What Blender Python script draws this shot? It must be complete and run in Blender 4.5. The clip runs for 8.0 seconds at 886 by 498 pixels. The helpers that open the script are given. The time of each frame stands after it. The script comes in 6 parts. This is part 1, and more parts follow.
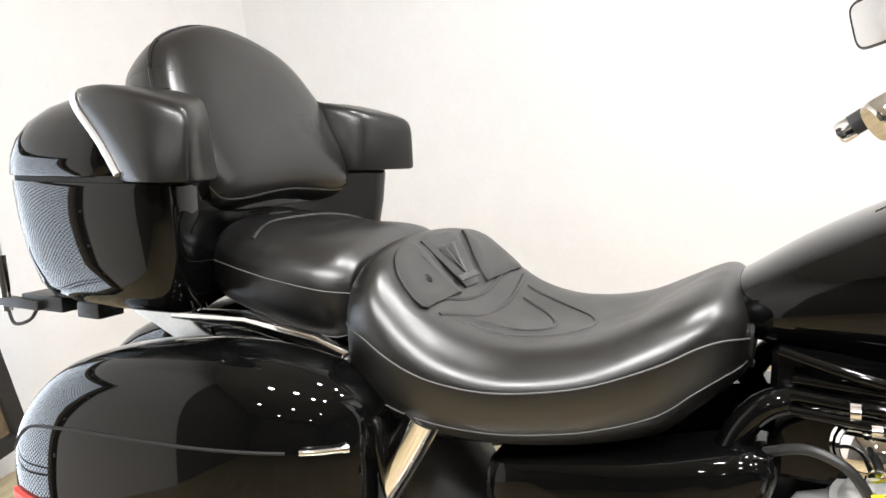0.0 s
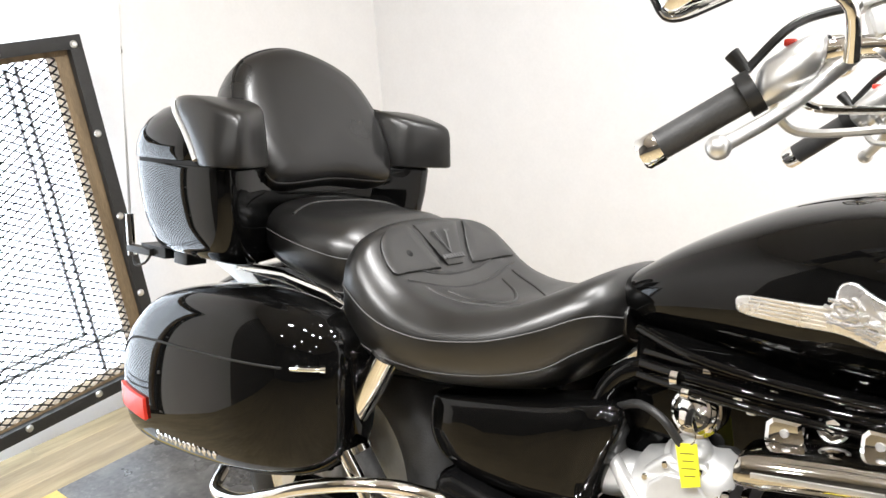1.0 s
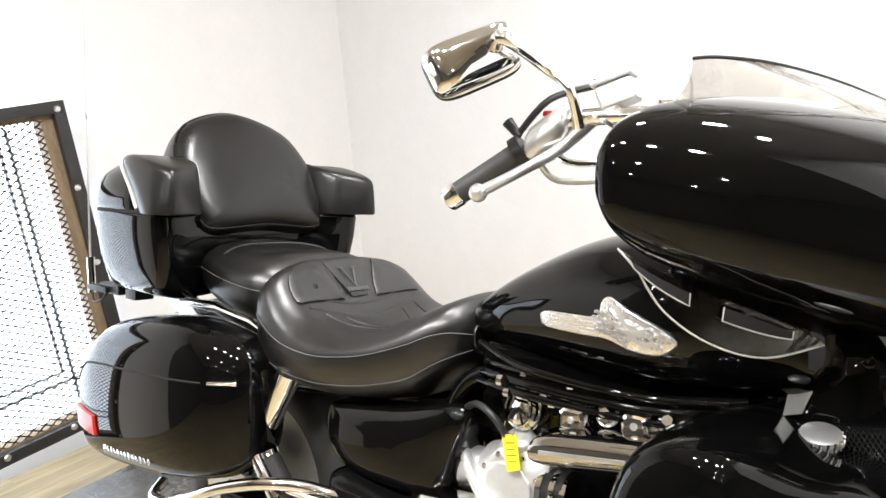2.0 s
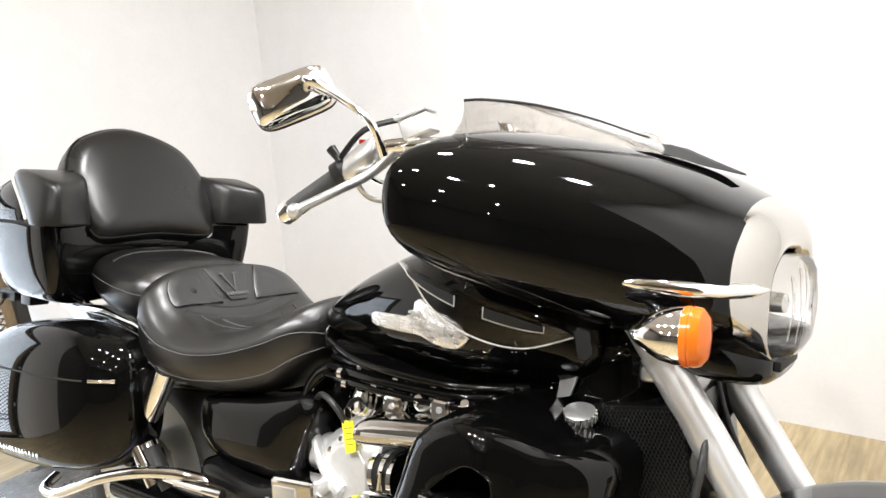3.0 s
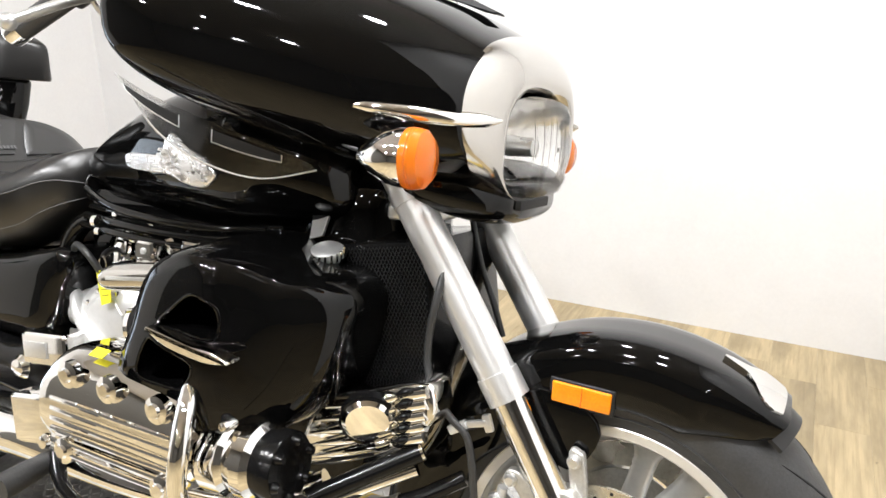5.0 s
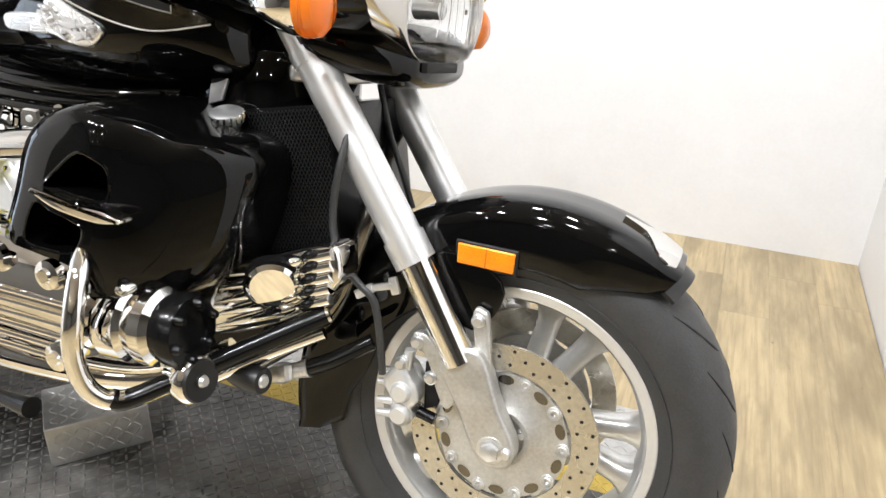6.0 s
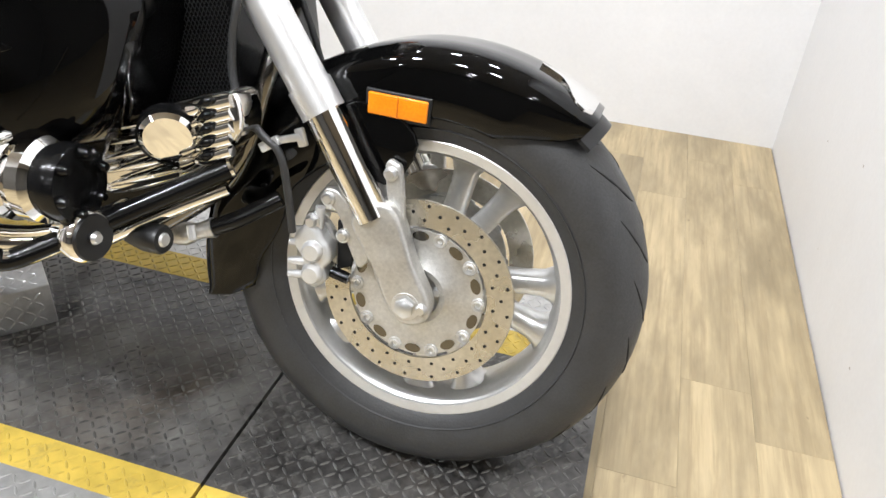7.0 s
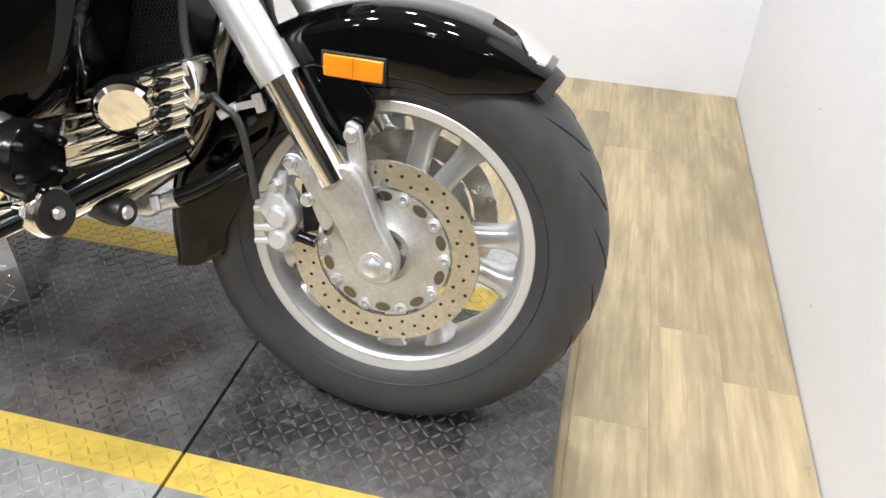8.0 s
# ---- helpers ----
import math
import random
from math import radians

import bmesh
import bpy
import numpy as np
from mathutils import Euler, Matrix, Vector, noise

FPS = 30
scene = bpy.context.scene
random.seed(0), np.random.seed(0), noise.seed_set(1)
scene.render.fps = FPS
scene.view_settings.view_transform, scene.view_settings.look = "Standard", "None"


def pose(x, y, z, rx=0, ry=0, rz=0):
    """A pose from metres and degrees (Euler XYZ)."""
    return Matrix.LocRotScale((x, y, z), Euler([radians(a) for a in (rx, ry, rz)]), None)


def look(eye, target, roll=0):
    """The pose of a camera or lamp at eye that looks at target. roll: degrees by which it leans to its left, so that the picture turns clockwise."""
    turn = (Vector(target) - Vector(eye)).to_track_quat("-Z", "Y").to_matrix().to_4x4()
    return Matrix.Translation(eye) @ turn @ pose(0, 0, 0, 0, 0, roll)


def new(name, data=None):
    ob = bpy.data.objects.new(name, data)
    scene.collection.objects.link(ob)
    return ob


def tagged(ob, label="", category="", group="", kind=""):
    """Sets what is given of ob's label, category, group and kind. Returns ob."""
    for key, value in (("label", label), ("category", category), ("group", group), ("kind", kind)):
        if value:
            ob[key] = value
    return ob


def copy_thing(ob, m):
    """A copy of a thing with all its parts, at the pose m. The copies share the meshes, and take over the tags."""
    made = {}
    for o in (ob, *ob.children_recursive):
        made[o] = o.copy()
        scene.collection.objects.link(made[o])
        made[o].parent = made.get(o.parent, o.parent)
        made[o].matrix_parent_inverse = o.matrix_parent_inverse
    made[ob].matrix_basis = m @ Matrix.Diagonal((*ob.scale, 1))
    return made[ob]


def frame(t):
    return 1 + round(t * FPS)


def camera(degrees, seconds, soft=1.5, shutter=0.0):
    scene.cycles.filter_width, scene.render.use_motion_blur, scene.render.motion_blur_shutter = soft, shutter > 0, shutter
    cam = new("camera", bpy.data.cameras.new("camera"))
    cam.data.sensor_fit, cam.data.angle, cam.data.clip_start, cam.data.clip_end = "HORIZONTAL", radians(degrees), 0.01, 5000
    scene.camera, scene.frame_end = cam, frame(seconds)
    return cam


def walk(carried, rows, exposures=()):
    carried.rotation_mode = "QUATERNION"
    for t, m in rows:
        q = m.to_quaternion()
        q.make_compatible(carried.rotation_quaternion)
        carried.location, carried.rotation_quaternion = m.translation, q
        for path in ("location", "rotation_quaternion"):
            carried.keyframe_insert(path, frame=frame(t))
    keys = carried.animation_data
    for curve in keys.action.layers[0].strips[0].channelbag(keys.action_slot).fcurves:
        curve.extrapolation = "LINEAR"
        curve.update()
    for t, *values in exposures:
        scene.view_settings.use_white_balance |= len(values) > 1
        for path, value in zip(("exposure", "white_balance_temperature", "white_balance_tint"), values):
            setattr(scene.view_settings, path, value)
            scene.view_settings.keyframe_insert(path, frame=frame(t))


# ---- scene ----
from mathutils import bvhtree

cam = camera(61.7, 8.0)
PATH = [
    (0, (-0.991, -0.844, 1.202), (-1.849, 0.863, 0.609), -5.1),
    (0.5, (-0.835, -0.957, 1.24), (-1.797, 0.697, 0.657), -4.2),
    (1, (-0.58, -0.936, 1.244), (-1.799, 0.543, 0.675), -4.1),
    (1.2, (-0.488, -0.928, 1.245), (-1.727, 0.535, 0.677), -4.1),
    (2.3, (-0.164, -1.012, 1.265), (-1.404, 0.506, 0.87), -5.0),
    (2.5, (-0.102, -1.027, 1.271), (-1.298, 0.522, 0.859), -4.3),
    (3, (0.02, -0.982, 1.291), (-1.133, 0.592, 0.852), -4.1),
    (3.5, (0.101, -0.896, 1.295), (-1.037, 0.691, 0.865), -2.8),
    (4, (0.14, -0.871, 1.256), (-0.899, 0.752, 0.72), -2.6),
    (4.5, (0.164, -0.884, 1.205), (-0.762, 0.761, 0.546), -1.2),
    (4.7, (0.17, -0.887, 1.186), (-0.725, 0.78, 0.539), -0.6),
    (5.8, (0.211, -0.893, 1.099), (-0.457, 0.805, 0.28), 1.7),
    (6, (0.223, -0.893, 1.082), (-0.413, 0.794, 0.218), 1.9),
    (6.5, (0.241, -0.885, 1.03), (-0.27, 0.781, 0.048), 2.9),
    (7, (0.251, -0.886, 0.998), (-0.16, 0.75, -0.076), 4.4),
    (7.5, (0.25, -0.9, 0.991), (-0.11, 0.731, -0.108), 3.4),
    (8, (0.277, -0.903, 0.996), (-0.063, 0.703, -0.147), 2.6),
]
walk(cam, [(t, look(eye, target, roll)) for t, eye, target, roll in PATH],
     exposures=[(0.0, -0.05, 6500, 10), (4.0, -0.05, 6450, 10), (6.0, -0.15, 6250, 10), (8.0, -0.22, 6050, 10)])
# ---------------------------------------------------------------- light
world = bpy.data.worlds.new("world")
scene.world = world
world.use_nodes = True
world.node_tree.nodes["Background"].inputs[0].default_value = (0.75, 0.82, 1.0, 1)
world.node_tree.nodes["Background"].inputs[1].default_value = 0.3
scene.view_settings.exposure = 0.0

LEAN = 10.46                       # degrees by which the motorcycle rests on its side stand
WALL_L, WALL_R, WALL_B, WALL_F = -3.28, 0.785, 1.93, -8.0
EAST, TURN_Y = 4.0, -0.55            # assumed: the unseen showroom widens behind the camera, keeping white wall out of reflections
FLOOR_Z, CEIL_Z = -0.10, 3.1


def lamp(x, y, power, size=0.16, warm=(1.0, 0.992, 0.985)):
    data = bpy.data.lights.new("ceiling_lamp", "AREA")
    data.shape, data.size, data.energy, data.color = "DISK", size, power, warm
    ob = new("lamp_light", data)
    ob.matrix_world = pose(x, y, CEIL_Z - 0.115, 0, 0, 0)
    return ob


# the last five hang unseen at the back, added to brighten chrome reflections
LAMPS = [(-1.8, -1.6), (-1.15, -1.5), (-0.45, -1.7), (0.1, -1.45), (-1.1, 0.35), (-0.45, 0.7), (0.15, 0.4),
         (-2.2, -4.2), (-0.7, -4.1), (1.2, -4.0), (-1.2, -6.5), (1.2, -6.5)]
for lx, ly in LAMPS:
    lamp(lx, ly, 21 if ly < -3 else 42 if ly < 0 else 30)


# ---------------------------------------------------------------- materials
def mat(name, color, rough=0.5, metal=0.0, coat=0.0, bump=0.0, scale=60.0, vary=0.0, spec=0.5, detail=4.0, rvar=0.0, stretch=(1, 1, 1)):
    m = bpy.data.materials.new(name)
    m.use_nodes = True
    nt = m.node_tree
    b = nt.nodes["Principled BSDF"]
    b.inputs["Base Color"].default_value = (*color, 1)
    b.inputs["Roughness"].default_value = rough
    b.inputs["Metallic"].default_value = metal
    b.inputs["Coat Weight"].default_value = coat
    b.inputs["Coat Roughness"].default_value = 0.02
    b.inputs["Specular IOR Level"].default_value = spec
    if bump or vary or rvar:
        tc = nt.nodes.new("ShaderNodeTexCoord")
        mp = nt.nodes.new("ShaderNodeMapping")
        mp.inputs["Scale"].default_value = stretch
        nt.links.new(tc.outputs["Object"], mp.inputs["Vector"])
        n = nt.nodes.new("ShaderNodeTexNoise")
        n.inputs["Scale"].default_value, n.inputs["Detail"].default_value = scale, detail
        nt.links.new(mp.outputs["Vector"], n.inputs["Vector"])
        n2 = nt.nodes.new("ShaderNodeTexNoise")
        n2.inputs["Scale"].default_value, n2.inputs["Detail"].default_value = scale / 9, 3
        nt.links.new(mp.outputs["Vector"], n2.inputs["Vector"])
        if vary:
            mx = nt.nodes.new("ShaderNodeMix")
            mx.data_type, mx.blend_type = "RGBA", "MULTIPLY"
            mx.inputs[0].default_value = 1
            mx.inputs[6].default_value = (*color, 1)
            ad = nt.nodes.new("ShaderNodeMath")
            ad.operation = "ADD"
            nt.links.new(n.outputs["Fac"], ad.inputs[0])
            nt.links.new(n2.outputs["Fac"], ad.inputs[1])
            mr = nt.nodes.new("ShaderNodeMapRange")
            mr.inputs["From Min"].default_value, mr.inputs["From Max"].default_value = 0.6, 1.4
            mr.inputs["To Min"].default_value, mr.inputs["To Max"].default_value = 1 - vary, 1 + vary
            nt.links.new(ad.outputs[0], mr.inputs["Value"])
            nt.links.new(mr.outputs["Result"], mx.inputs[7])
            nt.links.new(mx.outputs[2], b.inputs["Base Color"])
        if rvar:
            mr = nt.nodes.new("ShaderNodeMapRange")
            mr.inputs["From Min"].default_value, mr.inputs["From Max"].default_value = 0.3, 0.7
            mr.inputs["To Min"].default_value, mr.inputs["To Max"].default_value = max(rough - rvar, 0.01), rough + rvar
            nt.links.new(n2.outputs["Fac"], mr.inputs["Value"])
            nt.links.new(mr.outputs["Result"], b.inputs["Roughness"])
        if bump:
            bp = nt.nodes.new("ShaderNodeBump")
            bp.inputs["Strength"].default_value, bp.inputs["Distance"].default_value = bump, 0.002
            nt.links.new(n.outputs["Fac"], bp.inputs["Height"])
            nt.links.new(bp.outputs["Normal"], b.inputs["Normal"])
    return m


def clear(name, color, alpha_rough=0.02, trans=1.0, ior=1.45):
    m = mat(name, color, alpha_rough)
    b = m.node_tree.nodes["Principled BSDF"]
    b.inputs["Transmission Weight"].default_value = trans
    b.inputs["IOR"].default_value = ior
    return m


def glow(name, color, strength):
    m = mat(name, color, 0.6)
    b = m.node_tree.nodes["Principled BSDF"]
    b.inputs["Emission Color"].default_value = (*color, 1)
    b.inputs["Emission Strength"].default_value = strength
    return m


BLACK = mat("black_gloss_paint", (0.0022, 0.0022, 0.0022), 0.03, rvar=0.012, scale=30, spec=0.31)
SATIN = mat("black_satin_plastic", (0.012, 0.012, 0.012), 0.38, bump=0.05, scale=400, rvar=0.06)
LEATHER = mat("black_vinyl", (0.0045, 0.0042, 0.0039), 0.36, bump=0.06, scale=150, vary=0.2, rvar=0.05, spec=1.0)
PADDED = mat("black_smooth_vinyl", (0.008, 0.0076, 0.0072), 0.30, rvar=0.03, scale=40, spec=0.5)
PIPING = mat("grey_seam_thread", (0.09, 0.09, 0.09), 0.5, bump=0.3, scale=900)
CHROME = mat("chrome", (0.93, 0.92, 0.90), 0.05, 1.0, rvar=0.03, scale=40)
SILVER = mat("silver_alloy", (0.74, 0.74, 0.73), 0.33, 0.85, scale=120, vary=0.08, rvar=0.06)
FORKMET = mat("brushed_fork_metal", (0.84, 0.84, 0.83), 0.36, 0.75, scale=60, vary=0.03, rvar=0.02)
CASTING = mat("cast_aluminium", (0.62, 0.61, 0.58), 0.42, 0.8, bump=0.25, scale=220, vary=0.18, rvar=0.08)
ROTOR = mat("worn_brake_steel", (0.66, 0.63, 0.55), 0.28, 0.9, bump=0.1, scale=120, vary=0.2, rvar=0.08)
RUBBER = mat("tyre_rubber", (0.040, 0.040, 0.040), 0.50, bump=0.25, scale=260, vary=0.25, rvar=0.08)
BLKMETAL = mat("black_metal", (0.005, 0.005, 0.0052), 0.15, 0.0, spec=0.28, rvar=0.04, scale=60)
# near-black for seams, and for the shade inside grooves, holes and slots
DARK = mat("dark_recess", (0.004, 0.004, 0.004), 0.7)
AMBER = clear("amber_lens", (1.0, 0.27, 0.02), 0.12, 0.45)
ORANGE = mat("orange_reflector", (0.86, 0.26, 0.006), 0.12, bump=0.35, scale=260, vary=0.15, coat=0.5)
RED = mat("red_reflector", (0.8, 0.05, 0.03), 0.25, bump=0.2, scale=300)
ALLOY = mat("bead_blasted_alloy", (0.74, 0.74, 0.73), 0.38, 0.6, vary=0.06, scale=90)
RADMESH = mat("black_guard_mesh", (0.012, 0.012, 0.012), 0.35, spec=0.4, vary=0.2)
DARKCHROME = mat("smoked_chrome", (0.20, 0.19, 0.175), 0.14, 1.0, rvar=0.05, scale=40)
DULLCHROME = mat("dulled_chrome", (0.62, 0.60, 0.565), 0.07, 1.0, rvar=0.05, scale=30)
CASTCHROME = mat("embossed_chrome", (0.93, 0.92, 0.91), 0.26, 0.85, bump=0.35, scale=220, rvar=0.08)
REFLECT = mat("bright_reflector", (0.92, 0.92, 0.91), 0.20, 0.9, bump=0.3, scale=90, rvar=0.05)
GLASS = clear("clear_glass", (1, 1, 1), 0.01, 1.0, 1.12)
SCREEN = clear("clear_acrylic", (0.89, 0.85, 0.79), 0.01, 1.0, 1.2)
DEFLECT = clear("grey_tinted_acrylic", (0.93, 0.92, 0.90), 0.01, 1.0, 1.22)
MIRROR = mat("mirror_glass", (0.9, 0.9, 0.9), 0.01, 1.0)
TAG = mat("yellow_paper", (0.85, 0.78, 0.03), 0.6, bump=0.1, scale=90, vary=0.08)
INK = mat("tag_ink", (0.15, 0.14, 0.03), 0.7)
WALL = mat("white_wall_paint", (0.762, 0.757, 0.756), 0.55, bump=0.06, scale=80, vary=0.03, rvar=0.05)
REARWALL = mat("taupe_wall_paint", (0.115, 0.110, 0.102), 0.7, bump=0.05, scale=80, vary=0.08)
CEIL = mat("grey_ceiling", (0.56, 0.53, 0.49), 0.8, bump=0.1, scale=60, vary=0.06)
FRAMEMET = mat("black_frame_steel", (0.02, 0.02, 0.02), 0.5, bump=0.15, scale=180, vary=0.3)
FRAMEWOOD = mat("weathered_wood", (0.2, 0.145, 0.085), 0.7, bump=0.5, scale=50, vary=0.45, stretch=(6, 6, 0.7))
STEELPLATE = mat("bare_steel_plate", (0.58, 0.575, 0.56), 0.42, 0.7, bump=0.15, scale=40, vary=0.25, rvar=0.12)
DARKPLATE = mat("scuffed_black_plate", (0.058, 0.055, 0.052), 0.32, bump=0.25, scale=60, vary=0.85, rvar=0.15, spec=0.4)
TREADMET = mat("worn_tread_steel", (0.15, 0.145, 0.135), 0.30, 0.5, bump=0.2, scale=26, vary=0.75, rvar=0.1)
YELLOWPLATE = mat("yellow_plate_paint", (0.56, 0.40, 0.065), 0.45, bump=0.15, scale=30, vary=0.3, rvar=0.1)
WOOD = mat("pale_wood_plank", (0.425, 0.336, 0.195), 0.40, bump=0.04, scale=9.0, vary=0.36, rvar=0.06, stretch=(5.0, 0.5, 1.0), detail=7.0)
SCUFF = mat("bare_plaster_scuff", (0.42, 0.38, 0.33), 0.8, vary=0.2)
GAP = mat("dark_joint", (0.27, 0.21, 0.13), 0.8)


def per_piece(m, amount):
    """Lets each piece of a material differ a little in tone."""
    nt = m.node_tree
    b = nt.nodes["Principled BSDF"]
    src = b.inputs["Base Color"].links[0].from_socket
    info = nt.nodes.new("ShaderNodeObjectInfo")
    mr = nt.nodes.new("ShaderNodeMapRange")
    mr.inputs["To Min"].default_value, mr.inputs["To Max"].default_value = 1 - amount, 1 + amount
    nt.links.new(info.outputs["Random"], mr.inputs["Value"])
    mx = nt.nodes.new("ShaderNodeMix")
    mx.data_type, mx.blend_type = "RGBA", "MULTIPLY"
    mx.inputs[0].default_value = 1
    nt.links.new(src, mx.inputs[6])
    nt.links.new(mr.outputs["Result"], mx.inputs[7])
    nt.links.new(mx.outputs[2], b.inputs["Base Color"])
    tc = [n for n in nt.nodes if n.type == "TEX_COORD"][0]
    mp = [n for n in nt.nodes if n.type == "MAPPING"][0]
    ad = nt.nodes.new("ShaderNodeVectorMath")
    ad.operation = "MULTIPLY_ADD"
    ad.inputs[1].default_value = (40, 17, 5)
    nt.links.new(info.outputs["Random"], ad.inputs[0])
    nt.links.new(tc.outputs["Object"], ad.inputs[2])
    nt.links.new(ad.outputs[0], mp.inputs["Vector"])


def layer(m, scale, stretch, lo, hi, color, amount, detail=5.0):
    """Lays a noise-shaped stain of one colour over a material's base colour."""
    nt = m.node_tree
    b = nt.nodes["Principled BSDF"]
    src = b.inputs["Base Color"].links[0].from_socket
    mp = nt.nodes.new("ShaderNodeMapping")
    mp.inputs["Scale"].default_value = stretch
    nt.links.new([n for n in nt.nodes if n.type == "MAPPING"][0].inputs["Vector"].links[0].from_socket, mp.inputs["Vector"])
    n = nt.nodes.new("ShaderNodeTexNoise")
    n.inputs["Scale"].default_value, n.inputs["Detail"].default_value, n.inputs["Roughness"].default_value = scale, detail, 0.65
    nt.links.new(mp.outputs["Vector"], n.inputs["Vector"])
    mr = nt.nodes.new("ShaderNodeMapRange")
    mr.inputs["From Min"].default_value, mr.inputs["From Max"].default_value = lo, hi
    mr.inputs["To Max"].default_value = amount
    nt.links.new(n.outputs["Fac"], mr.inputs["Value"])
    mx = nt.nodes.new("ShaderNodeMix")
    mx.data_type = "RGBA"
    mx.inputs[7].default_value = (*color, 1)
    nt.links.new(mr.outputs["Result"], mx.inputs[0])
    nt.links.new(src, mx.inputs[6])
    nt.links.new(mx.outputs[2], b.inputs["Base Color"])


per_piece(WOOD, 0.05)
layer(WOOD, 1.0, (85.0, 3.2, 1.0), 0.48, 0.72, (0.24, 0.175, 0.095), 0.55)
layer(WOOD, 1.0, (9.0, 2.2, 1.0), 0.46, 0.70, (0.215, 0.168, 0.096), 0.7)
layer(WOOD, 1.0, (12.0, 3.0, 1.0), 0.55, 0.80, (0.46, 0.375, 0.235), 0.6)
layer(WOOD, 1.0, (30.0, 15.0, 1.0), 0.74, 0.80, (0.09, 0.06, 0.035), 0.8, 2.0)
layer(DARKPLATE, 5.0, (1, 1, 1), 0.48, 0.70, (0.19, 0.183, 0.168), 0.8)
layer(DARKPLATE, 46.0, (1, 1, 1), 0.56, 0.74, (0.26, 0.25, 0.23), 0.6)
layer(DARKPLATE, 3.0, (1, 1, 1), 0.56, 0.70, (0.10, 0.075, 0.05), 0.4)
layer(YELLOWPLATE, 24.0, (1, 1, 1), 0.56, 0.78, (0.20, 0.16, 0.07), 0.6)
layer(STEELPLATE, 14.0, (1, 1, 1), 0.50, 0.75, (0.34, 0.33, 0.31), 0.6)
CABLE = mat("black_cable", (0.02, 0.02, 0.02), 0.4)
HOSE = mat("dark_braided_hose", (0.035, 0.035, 0.035), 0.32, bump=0.3, scale=600)
PANE = glow("daylit_pane", (0.80, 0.89, 1.0), 6.2)
SASH = mat("pale_grey_sash", (0.42, 0.43, 0.45), 0.5, vary=0.1)
STRAND = mat("grey_mesh_strand", (0.14, 0.145, 0.15), 0.45, 0.3, vary=0.2)
WHITEFIX = mat("white_enamel", (0.75, 0.74, 0.72), 0.4)


# ---------------------------------------------------------------- mesh tools
def finish(name, bm, material, angle=38.0):
    bmesh.ops.recalc_face_normals(bm, faces=bm.faces)
    me = bpy.data.meshes.new(name)
    bm.to_mesh(me)
    bm.free()
    me.materials.append(material)
    me.shade_smooth()
    me.set_sharp_from_angle(angle=radians(angle))
    return me


def part(name, bm, material, parent=None, label="", angle=38.0):
    ob = new(name, finish(name, bm, material, angle))
    if parent is not None:
        ob.parent = parent
    if label:
        ob["label"] = label
    return ob


def loft(rings, caps=True, closed=True, bm=None):
    bm = bm or bmesh.new()
    rows = [[bm.verts.new(v) for v in ring] for ring in rings]
    n = len(rings[0])
    for a, b in zip(rows, rows[1:]):
        for i in range(n if closed else n - 1):
            bm.faces.new((a[i], a[(i + 1) % n], b[(i + 1) % n], b[i]))
    if caps and closed:
        bm.faces.new(rows[0][::-1])
        bm.faces.new(rows[-1])
    return bm


def sering(x, y0, y1, z0, z1, n=2.6, count=36, shear=0.0, taper=0.0):
    """A rounded rectangle across x, between y0 and y1, z0 and z1; taper narrows its foot."""
    pts = []
    cy, cz, hy, hz = (y0 + y1) / 2, (z0 + z1) / 2, (y1 - y0) / 2, (z1 - z0) / 2
    for i in range(count):
        a = 2 * math.pi * i / count
        c, s = math.cos(a), math.sin(a)
        u = math.copysign(abs(c) ** (2 / n), c)
        v = math.copysign(abs(s) ** (2 / n), s)
        k = 1 - taper * max(0.0, -v)
        pts.append(Vector((x + shear * v * hz, cy + hy * u * k, cz + hz * v)))
    return pts


def spline(rows, steps):
    """Smooth rows of numbers (Catmull-Rom) with that many steps between each two."""
    out = []
    m = len(rows)
    for i in range(m - 1):
        p0, p1, p2, p3 = rows[max(i - 1, 0)], rows[i], rows[i + 1], rows[min(i + 2, m - 1)]
        for k in range(steps):
            t = k / steps
            out.append([0.5 * (2 * b + (c - a) * t + (2 * a - 5 * b + 4 * c - d) * t * t + (3 * b - a - 3 * c + d) * t ** 3)
                        for a, b, c, d in zip(p0, p1, p2, p3)])
    out.append(list(rows[-1]))
    return out


def tube(points, radius, sides=12, smooth=6, bm=None, caps=True):
    """A round tube along points; radius a number or one number a point."""
    rad = radius if isinstance(radius, (list, tuple)) else [radius] * len(points)
    rows = [(*p, r) for p, r in zip(points, rad)]
    if smooth > 1 and len(rows) > 2:
        rows = spline(rows, smooth)
    pts = [Vector(r[:3]) for r in rows]
    rings = []
    side = None
    for i, p in enumerate(pts):
        d = (pts[min(i + 1, len(pts) - 1)] - pts[max(i - 1, 0)]).normalized()
        if side is None:
            side = d.orthogonal().normalized()
        side = (side - d * side.dot(d)).normalized()
        up = d.cross(side)
        rings.append([p + rows[i][3] * (math.cos(2 * math.pi * k / sides) * side + math.sin(2 * math.pi * k / sides) * up) for k in range(sides)])
    return loft(rings, caps, True, bm)


